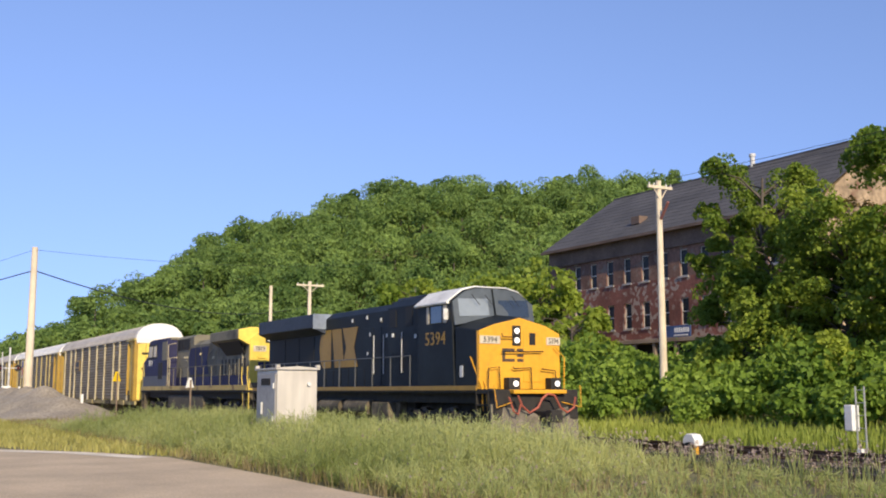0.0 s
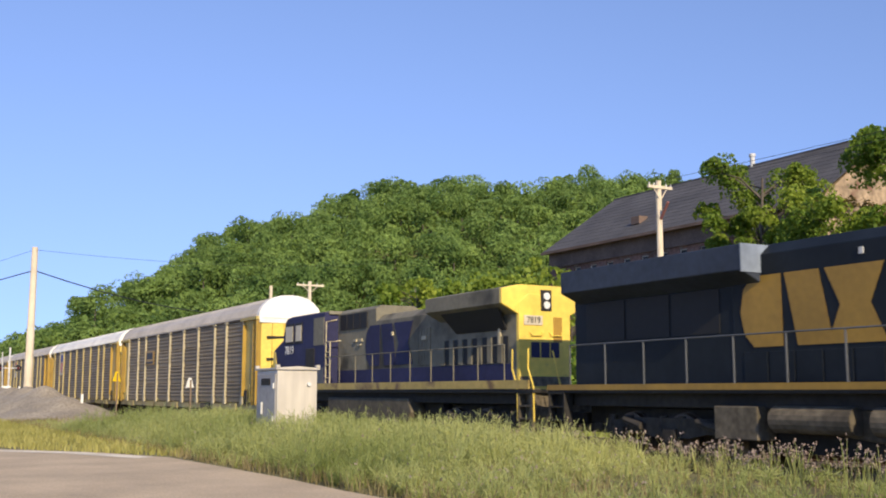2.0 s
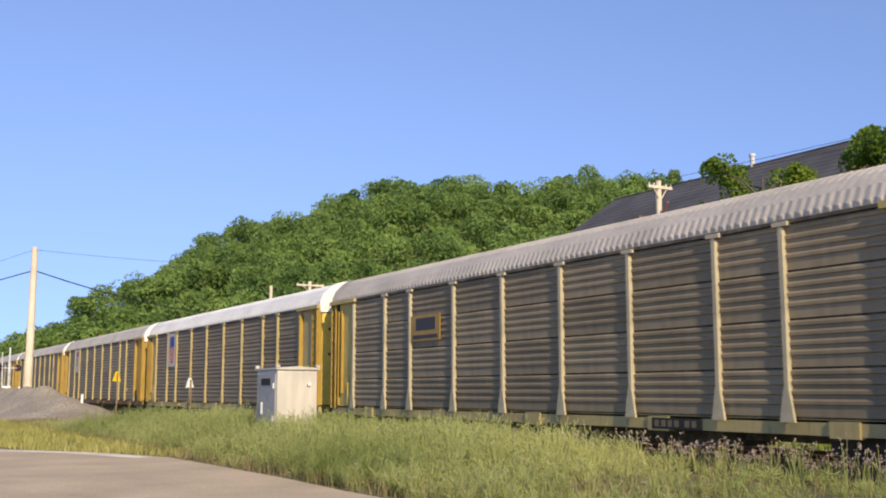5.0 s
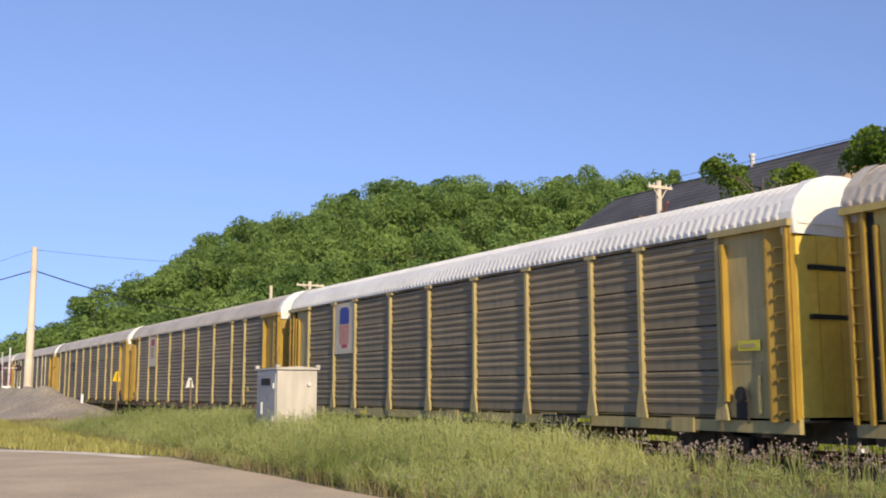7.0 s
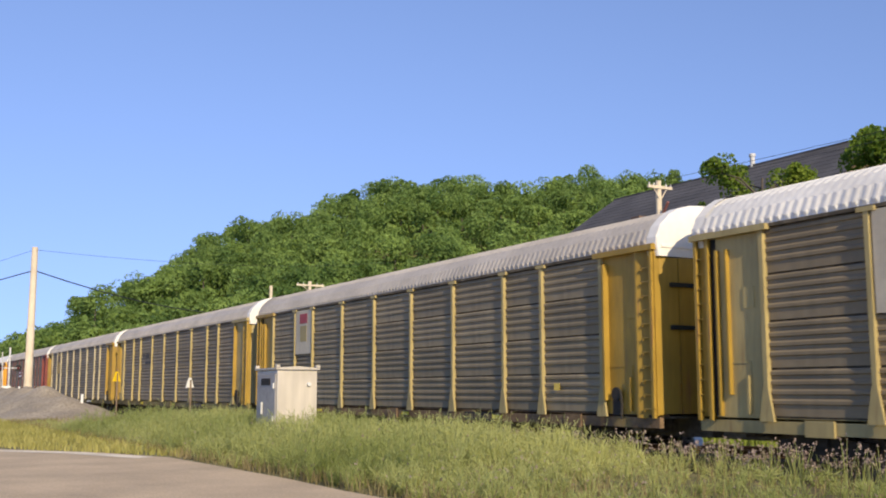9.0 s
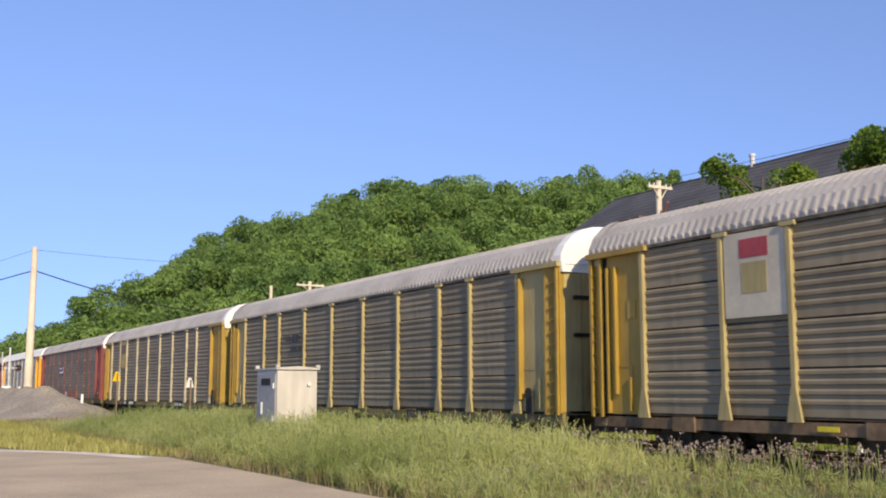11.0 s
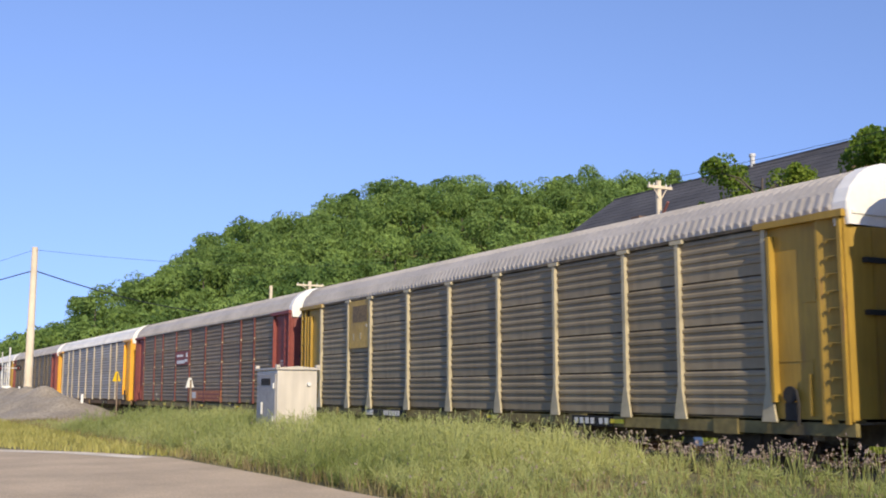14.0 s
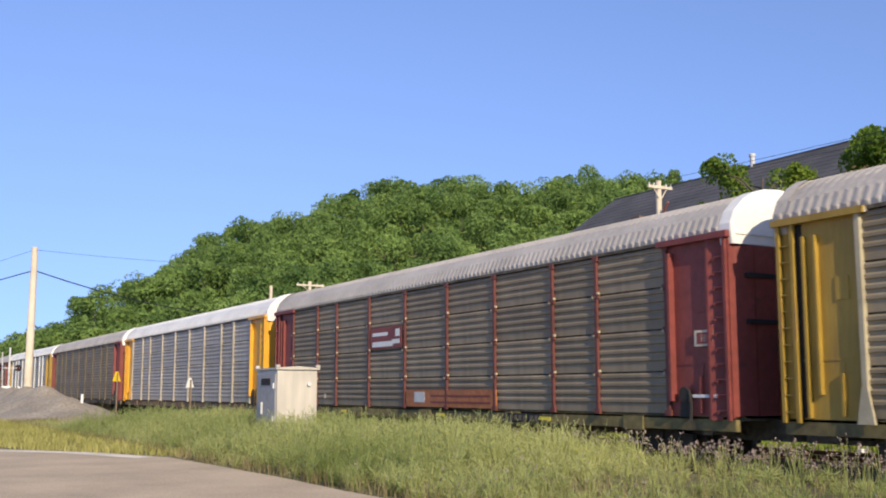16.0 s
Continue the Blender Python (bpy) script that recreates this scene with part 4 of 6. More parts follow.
def second_loco(at):
    """Grey and blue diesel running long hood first; leading end at x = 0, cab at the rear."""
    e = empty("locomotive", "grey and blue diesel locomotive with yellow ends", "locomotive", "train")
    put("frame", S().box(-21.0, -0.9, -1.2, 1.2, 1.2, 1.55).box(-21.2, -0.7, -1.5, 1.5, 1.52, 1.62), SOOT, e, bevel=0.02)
    put("sill_stripe", S().box(-21.2, -0.9, -1.53, -1.49, 1.64, 1.88), mat("dirty_yellow", (0.5, 0.36, 0.1), dirt=((0.2, 0.12, 0.05), 1.5, 0.55)), e, "dirty yellow stripe along the walkway")
    prof = [(-0.92, 1.62), (-0.92, 4.15), (-0.6, 4.4), (0.6, 4.4), (0.92, 4.15), (0.92, 1.62)]
    put("engine_hood", S().prism(prof, -11.75, -2.4, axis="x"), GREY, e, bevel=0.02)
    put("hood_end", S().prism([(y * 1.005, z) for y, z in prof], -2.4, -2.3, axis="x"), PALE, e, "yellow hood end", bevel=0.03)
    put("hood_end_panel", S().prism([(-0.92, 1.62), (-0.92, 4.15), (-0.6, 4.42), (0.6, 4.42), (0.92, 4.15), (0.92, 1.62)], -2.31, -2.25, axis="x"), PALE, e, bevel=0.02)
    wing = [(-1.5, 4.1), (-1.5, 4.55), (-0.9, 4.68), (0.9, 4.68), (1.5, 4.55), (1.5, 4.1), (0.9, 3.8), (-0.9, 3.8)]
    put("radiator_wing", S().prism(wing, -6.9, -2.4, axis="x"), GREY, e, bevel=0.02)
    put("wing_end", S().prism(wing, -2.4, -2.27, axis="x"), PALE, e, "yellow end of the radiator housing", bevel=0.02)
    put("radiator_screen", S().add([(-5.8, -0.95, 3.38), (-2.9, -0.95, 3.38), (-2.75, -1.36, 4.06), (-6.2, -1.36, 4.06), (-5.8, -0.9, 3.38), (-2.9, -0.9, 3.38), (-2.75, -1.3, 4.06), (-6.2, -1.3, 4.06)],
                                   [(0, 1, 2, 3), (7, 6, 5, 4), (0, 4, 5, 1), (1, 5, 6, 2), (2, 6, 7, 3), (3, 7, 4, 0)]), BLACK, e)
    put("equipment_hood", S().prism([(-0.922, 1.62), (-0.922, 4.62), (-0.7, 4.76), (0.7, 4.76), (0.922, 4.62), (0.922, 1.62)], -15.2, -11.75, axis="x"), GREY, e, bevel=0.02)
    put("vent", S().box(-14.9, -12.5, -0.96, -0.9, 3.95, 4.55), BLACK, e)
    for x in (-14.3, -13.7, -13.1):
        put("vent_bar", S().box(x - 0.025, x + 0.025, -0.975, -0.955, 3.95, 4.55), SOOT, e)
    put("blue_band", S().box(-15.2, -2.6, -0.935, -0.9, 1.72, 2.38), BLUE, e)
    cab = S().prism([(-15.2, 1.62), (-15.2, 4.68), (-19.2, 4.68), (-19.5, 4.55), (-19.75, 3.75), (-20.85, 3.35), (-20.95, 1.62)], -1.5, 1.5)
    cabo = put("cab", cab, BLUE, e, "blue cab with sloping nose", bevel=0.04)
    put("cab_band", S().box(-20.7, -15.3, -1.515, -1.495, 1.75, 2.5), mat("dark_grey_band", (0.085, 0.085, 0.09), rough=0.55), cabo)
    put("cab_roof", S().prism([(-15.1, 4.6), (-15.1, 4.74), (-19.2, 4.74), (-19.55, 4.58), (-19.4, 4.5)], -1.35, 1.35), GREY, cabo, bevel=0.03)
    put("cab_panel", S().box(-16.3, -15.25, -1.52, -1.49, 3.4, 4.5), GREY, cabo)
    # both panes are coloured cream for the light that shines through
    for xa, xb, m in ((-19.35, -18.55, CREAM), (-18.2, -17.6, CREAM)):
        put("window_frame", S().box(xa - 0.08, xb + 0.08, -1.53, -1.49, 3.55, 4.42), BLACK, cabo, bevel=0.01)
        put("side_window", S().box(xa, xb, -1.545, -1.5, 3.65, 4.3), m, cabo)
    put("door", S().box(-17.1, -16.2, -1.53, -1.49, 2.3, 3.3), SOOT, cabo, bevel=0.02)
    put("nose_band", S().prism([(-20.97, 1.66), (-20.87, 3.3), (-20.6, 3.3), (-20.2, 1.66)], -1.51, -1.495), PALE, cabo)
    put("nose_face", S().box(-21.0, -20.93, -1.45, 1.45, 1.65, 2.6), PALE, cabo)
    lettering("number", "7819", 0.5, WHITE, e, (-18.95, -1.53, 3.28), (radians(90), 0, 0), squeeze=1.0)
    lettering("number", "7819", 0.26, BLACK, put("number_board", S().box(-2.27, -2.22, -0.75, -0.1, 3.5, 3.78), CREAM, e), (-2.215, -0.42, 3.64), (radians(90), 0, radians(90)), squeeze=0.9)
    for z in (4.1, 4.36):
        put("headlight", S().tube([(-2.35, 0.05, z), (-2.19, 0.05, z)], 0.11, 14), WHITE, e)
    put("headlight_box", S().box(-2.3, -2.22, -0.14, 0.24, 3.92, 4.55), SOOT, e, bevel=0.02)
    for k, (a, b) in enumerate(((-0.5, -0.2), (-0.15, 0.15), (0.2, 0.5))):
        put("emblem", S().box(-2.26, -2.235, a, b, 2.55, 3.0), BLUE, e)
    for a in (-0.55, 0.15):
        put("grab_rail", S().tube([(-2.25, a, 3.3), (-2.18, a + 0.05, 3.2), (-2.18, a + 0.4, 3.2), (-2.25, a + 0.45, 3.3)], 0.018, 6), PALE, e)
    emblem(e, -12.6, -8.8, 2.5, 4.0, -0.94, BLUE)
    for i in range(14):
        x = -2.95 - i * 0.29
        put("hood_door", S().box(x - 0.13, x + 0.13, -0.965 if i % 2 else -0.945, -0.915, 2.4, 3.2), GREY if i % 2 else BLACK, e, bevel=0.008)
    for i in range(5):
        put("hood_door", S().box(-7.75 - i * 0.2, -7.57 - i * 0.2, -0.95, -0.915, 2.45, 3.7), GREY, e, bevel=0.008)
    for x, z, w, h in ((-8.1, 3.3, 0.3, 0.12), (-10.4, 3.55, 0.1, 0.14), (-13.6, 3.45, 0.22, 0.1), (-13.1, 3.45, 0.22, 0.1), (-13.3, 3.3, 0.3, 0.05), (-3.3, 2.95, 0.12, 0.9)):
        put("latch_plate", S().box(x, x + w, -0.985, -0.92, z, z + h), POSTG, e)
    rail_line(e, [-2.2 - i * 1.45 for i in range(10)], -1.47, 1.68, 2.9, GREY)
    rail_line(e, [-2.2 - i * 1.45 for i in range(10)], 1.47, 1.68, 2.9, GREY)
    for y, sg in ((-1.45, -1), (1.45, 1)):
        steps(e, -1.15, sg, y - (0.22 if sg > 0 else 0), UNDER)
        steps(e, -20.7, sg, y - (0.22 if sg > 0 else 0), UNDER)
        for x in (-0.75, -1.55):
            put("grab_rail", S().tube([(x, y, 0.75), (x, y * 1.01, 1.7), (x - 0.25, y * 1.01, 2.2), (x - 0.25, y, 2.75)], 0.025, 6), PALE, e)
    put("blue_band_end", S().box(-2.255, -2.235, -0.9, 0.9, 1.72, 2.0), UNDER, e)
    put("end_door", S().box(-2.26, -2.24, 0.3, 0.62, 3.0, 3.75), GOLD, e, bevel=0.01)
    for y in (-0.55, 0.55):
        put("grab_rail", S().tube([(-0.75, y, 1.1), (-0.75, y, 1.7), (-0.95, y * 1.2, 2.7)], 0.025, 6), PALE, e)
    for x in (-15.15, -14.75):
        put("ladder_stile", S().tube([(x, -1.46, 1.7), (x, -1.46, 4.3 if x < -15 else 3.5), (x, -1.0, 4.4 if x < -15 else 3.55)], 0.03, 6), POSTG, e)
    for z in (2.1, 2.6, 3.1, 3.5):
        put("ladder_rung", S().tube([(-15.15, -1.46, z), (-14.75, -1.46, z)], 0.025, 6), POSTG, e)
    put("pilot", S().box(-1.1, -0.85, -1.4, 1.4, 0.45, 1.55), UNDER, e, bevel=0.03)
    put("pilot", S().box(-21.2, -20.9, -1.4, 1.4, 0.45, 1.55), UNDER, e, bevel=0.03)
    for a, b in ((-0.9, -0.1), (-21.6, -21.0)):
        put("coupler", S().box(a, b, -0.14, 0.14, 0.7, 1.0), SOOT, e, bevel=0.03)
    put("fuel_tank", S().prism([(-15.05, 0.55), (-15.05, 1.34), (-8.3, 1.34), (-8.05, 0.9), (-8.3, 0.45)], -1.4, 1.4), TANK_GRIME, e, bevel=0.06)
    put("underfloor_gear", S().box(-15.0, -6.8, -0.85, 0.85, 0.35, 1.3).box(-20.8, -1.2, -0.45, 0.45, 0.75, 1.3), SOOT, e)
    loco_truck(e, -4.3)
    loco_truck(e, -17.7)
    CARS.append((e, at))


lead_loco(-24.9)
second_loco(-46.6)


def advance(t):
    """How far the train has run, in metres, after t seconds."""
    return 11.648 * t + 0.038 * t * t


# ---- plants ----
rng = np.random.default_rng(7)
LEAF_WOOD = foliage("woodland_leaves", (0.062, 0.132, 0.032), (0.315, 0.44, 0.115), thin=0.35)
LEAF_NEAR = foliage("tree_leaves", (0.09, 0.18, 0.022), (0.5, 0.58, 0.09), thin=0.5)
LEAF_BUSH = foliage("shrub_leaves", (0.09, 0.18, 0.02), (0.34, 0.47, 0.08), thin=0.4)
LEAF_RUST = foliage("russet_leaves", (0.12, 0.1, 0.03), (0.3, 0.2, 0.07), thin=0.35)
STEM = foliage("weed_stems", (0.235, 0.295, 0.08), (0.64, 0.65, 0.27), thin=0.5)
DRY = foliage("dry_grass", (0.18, 0.15, 0.07), (0.38, 0.31, 0.16), thin=0.3)
FLOWER = foliage("knapweed_heads", (0.3, 0.22, 0.19), (0.52, 0.42, 0.37), thin=0.2)
BARK = mat("bark", (0.12, 0.1, 0.08), rough=0.95, var=0.3, scale=12, bump=0.8)


def unit(a):
    return a / np.maximum(np.linalg.norm(a, axis=-1, keepdims=True), 1e-9)


def cards(P, N, size, long=1.25):
    """Small folded leaf sprays at P, facing N."""
    n = len(P)
    r = unit(rng.normal(size=(n, 3)))
    a = unit(np.cross(N, r))
    b = np.cross(N, a)
    s = size[:, None]
    V = np.stack([P - a * s * long * 0.5, P + b * s * 0.45 + N * s * 0.12, P + a * s * long * 0.5, P - b * s * 0.45 + N * s * 0.12], 1)
    V += rng.normal(size=V.shape) * s[:, None] * 0.08
    return V.reshape(-1, 3)


def crown(c, rx, rz, n, size, blobs=12, flat=0.75, tri=False, big=(0.3, 0.55), loose=0.4):
    """Leaf sprays over a heap of uneven clumps."""
    d = unit(rng.normal(size=(blobs, 3)))
    d[:, 2] = np.abs(d[:, 2]) * 1.1 - 0.35
    C = np.array(c) + d * np.array([rx, rx, rz]) * rng.uniform(0.35, 0.78, (blobs, 1))
    R = rng.uniform(*big, blobs) * rx
    k = rng.integers(0, blobs, n)
    q = unit(rng.normal(size=(n, 3)))
    q[:, 2] = np.where(q[:, 2] < -0.55, -q[:, 2], q[:, 2])
    q = unit(q)
    P = C[k] + q * (R[k] * rng.uniform(0.7, 1.08, n) ** 0.6)[:, None] * np.array([1, 1, flat])
    N = unit(q + rng.normal(size=(n, 3)) * loose)
    V = cards(P, N, size * rng.uniform(0.6, 1.4, n))
    return V.reshape(-1, 4, 3)[:, :3].reshape(-1, 3) if tri else V


def stuff(name, V, material, label, category, k=4):
    F = np.arange(len(V)).reshape(-1, k)
    return tagged(new(name, big_mesh(name, V, F, material)), label, category, kind="stuff")


def seen_from_road(x, y):
    """Whether a place lies in the wedge that the road overlooks."""
    a = np.degrees(np.arctan2(y, -x))
    return (a > 3) & (a < 58)


def woods():
    pts, cell = [], {}
    for _ in range(26000):
        x, y = rng.uniform(-345, -55), rng.uniform(28, 215)
        if not seen_from_road(x, y) or y > -x * 1.08 or (-98 < x < -40 and 50 < y < 90) or (y < 48 and x > -100):
            continue
        d = np.sqrt((x - RID[:, 0]) ** 2 + (y - RID[:, 1]) ** 2).min()
        beyond = (x * x + y * y) ** 0.5 > 232 + rng.uniform(0, 25) and x > -250
        if beyond or d > 120:
            continue
        key = (int(x // 5.4), int(y // 5.4))
        if any((key[0] + i, key[1] + j) in cell and (cell[key[0] + i, key[1] + j][0] - x) ** 2 + (cell[key[0] + i, key[1] + j][1] - y) ** 2 < 29 for i in (-1, 0, 1) for j in (-1, 0, 1)):
            continue
        cell[key] = (x, y)
        pts.append((x, y))
    pts = np.array(pts)
    Z = ground_z(pts[:, 0], pts[:, 1])
    out, trunks = [], S()
    for (x, y), z in zip(pts, Z):
        a, D = math.degrees(math.atan2(y, -x)), math.hypot(x, y)
        low = 0.45 if (a < 19 and D < 190) or (a < 26 and D < 140) else 1.0
        h = rng.uniform(8.0, 13.0) * low
        r = rng.uniform(3.0, 5.2) * (0.5 + 0.5 * low)
        out.append(crown((x, y, z + h * 0.6), r, h * 0.42, 1450, 0.52, blobs=int(rng.integers(8, 14)), tri=True, big=(0.34, 0.62), loose=0.75, flat=0.95))
        out.append(crown((x, y, z + h * 0.22), r * 1.2, h * 0.22, 330, 0.85, blobs=7, tri=True, big=(0.4, 0.6), loose=0.8))
        trunks.tube([(x, y, z - 0.3), (x + 0.2, y, z + h * 0.55)], 0.2, 5, 0.1)
    stuff("woodland", np.concatenate(out), LEAF_WOOD, "dense green deciduous woodland covering the hillside", "woods", k=3)
    tagged(put("woodland_trunks", trunks, BARK), "tree trunks under the hillside woodland", "woods", kind="stuff")


def tree(at, h, r, n, size, label, material, seed, lean=(0, 0), bare=0):
    """A tapered trunk with limbs, and a crown of leaf sprays round the limb ends."""
    g = np.random.default_rng(seed)
    e = empty("tree", label, "tree", "trees behind the track", at=at)
    t = S()
    top = (lean[0], lean[1], h * 0.8)
    t.tube([(0, 0, -0.4), (lean[0] * 0.2 + 0.1, lean[1] * 0.3, h * 0.3), (lean[0] * 0.6, lean[1] * 0.6, h * 0.55), top], 0.22, 8, 0.05)
    out, ends = [], []
    for i in range(46):
        u = g.uniform(0.06, 0.86)
        b = Vector((lean[0] * u, lean[1] * u, h * u * 0.9))
        a = g.uniform(0, math.tau)
        l = r * g.uniform(0.55, 1.05) * (1.15 - 0.5 * u)
        e_ = b + Vector((math.cos(a) * l, math.sin(a) * l, g.uniform(0.1, 0.6) * l))
        m_ = (b + e_) / 2 + Vector((0, 0, 0.15 * l))
        t.tube([b, m_, e_], 0.06, 5, 0.015)
        ends.append(e_)
        for _ in range(bare):
            d = Vector((g.normal(), g.normal(), g.normal() + 0.5)).normalized() * 0.9
            t.tube([e_, e_ + d], 0.015, 4, 0.006)
    put("trunk", t, BARK, e)
    per = n // len(ends)
    for p in ends:
        k = r * g.uniform(0.16, 0.36)
        out.append(crown(tuple(p), k * 1.1, k * 1.25, per, size, blobs=7, flat=1.05, loose=0.9))
    V = np.concatenate(out)
    ob = new("crown", big_mesh("crown", V, np.arange(len(V)).reshape(-1, 4), material))
    ob.parent = e
    return e


def gz(x, y):
    return float(ground_z(x, y))


def near_trees():
    for x, y, h, r, n, size, lab, m, lean, bare in (
        (-36.2, 38.0, 13.2, 3.5, 31000, 0.15, "broad green tree with thin bare twigs before the mill", LEAF_NEAR, (1.0, -0.5), 3),
        (-33.8, 36.5, 7.6, 3.2, 22000, 0.15, "dense dark green tree behind the track", LEAF_NEAR, (0.5, 0), 1),
        (-31.2, 38.5, 9.4, 2.6, 20000, 0.15, "tall leafy green tree at the bank", LEAF_NEAR, (0.5, 0), 2),
        (-30.0, 36.5, 8.4, 3.6, 24000, 0.15, "dense leafy green tree at the bank", LEAF_NEAR, (0.2, 0.2), 1),
        (-26.5, 37.5, 12.4, 3.6, 24000, 0.15, "tall leafy green tree at the bank", LEAF_NEAR, (0, 0), 1),
        (-33.6, 41.5, 11.2, 2.2, 3000, 0.18, "sparse tree with russet leaves among green ones", LEAF_RUST, (0, 0), 4),
        (-24.0, 38.0, 12.0, 3.8, 9000, 0.22, "tall leafy green tree at the bank", LEAF_NEAR, (0, 0), 0),
        (-64.0, 44.5, 8.0, 3.6, 6000, 0.32, "rounded green tree beside the mill", LEAF_NEAR, (0, 0), 0),
        (-70.0, 45.0, 9.5, 4.0, 6000, 0.34, "rounded green tree beside the mill", LEAF_NEAR, (0, 0), 0),
        (-58.0, 43.0, 5.2, 3.0, 5000, 0.3, "low green tree beside the mill", LEAF_NEAR, (0, 0), 0),
        (-78.0, 47.5, 10.0, 4.0, 5500, 0.36, "rounded green tree beside the mill", LEAF_NEAR, (0, 0), 0),
        (-88.0, 47.0, 10.0, 4.2, 5000, 0.36, "rounded green tree beside the mill", LEAF_NEAR, (0, 0), 0),
    ):
        tree((x, y, gz(x, y)), h, r, n, size, lab, m, int(-x * 10), lean, bare)


def undergrowth():
    out = []
    for i in range(330):
        x = rng.uniform(-75, -8)
        y = rng.uniform(28.4, 37) if i % 5 else rng.uniform(36, 52)
        h = (0.6 + 0.32 * (y - 28)) * rng.uniform(0.6, 1.4)
        h = min(h, 3.6) if y < 36 else min(h, 1.5)
        out.append(crown((x, y, gz(x, y) + h * 0.45), 0.5 + h * 0.5, h * 0.6, 340, 0.17 + 0.02 * h, blobs=10, flat=1.0, loose=0.9))
    stuff("undergrowth", np.concatenate(out), LEAF_BUSH, "bright green shrubs and saplings on the bank", "shrubs")
    n = 34000
    x, y = rng.uniform(-80, -14, n), 23.9 + rng.gamma(2.0, 1.5, n)
    blades("bank_grass", x, y, rng.uniform(0.12, 0.45, n), 0.02, foliage("bank_green", (0.16, 0.24, 0.03), (0.42, 0.46, 0.1)), "bright green grass and weeds on the bank behind the track")


def bare(x, y):
    """Inside the patch of bare earth."""
    return ((x + 53.5) / 6.0) ** 2 + ((y - 11.3) / 2.4) ** 2 < 1


def blades(name, x, y, h, w, material, label, lean=0.45):
    k = ~bare(x, y)
    x, y, h = x[k], y[k], h[k]
    n = len(x)
    z = ground_z(x, y) - 0.02
    a = rng.uniform(0, math.tau, n)
    l = h * lean * rng.uniform(0.2, 1, n)
    dx, dy = np.cos(a) * l, np.sin(a) * l
    b = a + rng.uniform(0.6, 2.5, n)
    wx, wy = np.cos(b) * w, np.sin(b) * w
    B = np.stack([x, y, z], 1)
    M = np.stack([x + dx * 0.35, y + dy * 0.35, z + h * 0.6], 1)
    T = np.stack([x + dx, y + dy, z + h], 1)
    W = np.stack([wx, wy, 0 * wx], 1)
    V = np.stack([B - W, B + W, M + W * 0.8, M - W * 0.8, M - W * 0.8, M + W * 0.8, T + W * 0.15, T - W * 0.15], 1)
    stuff(name, V.reshape(-1, 3), material, label, "grass")


def weed_height(x, y):
    """Tall before the track on the road's side, thinner and lower to the right end."""
    near = sstep(7.4, 8.7, y)
    tall = 0.25 + 0.62 * near * (1 - 0.75 * sstep(-19.5, -13, x))
    low = 1 - 0.72 * sstep(-43, -52, x)
    return tall * low * (1 - 0.25 * sstep(12.5, 15.2, y))


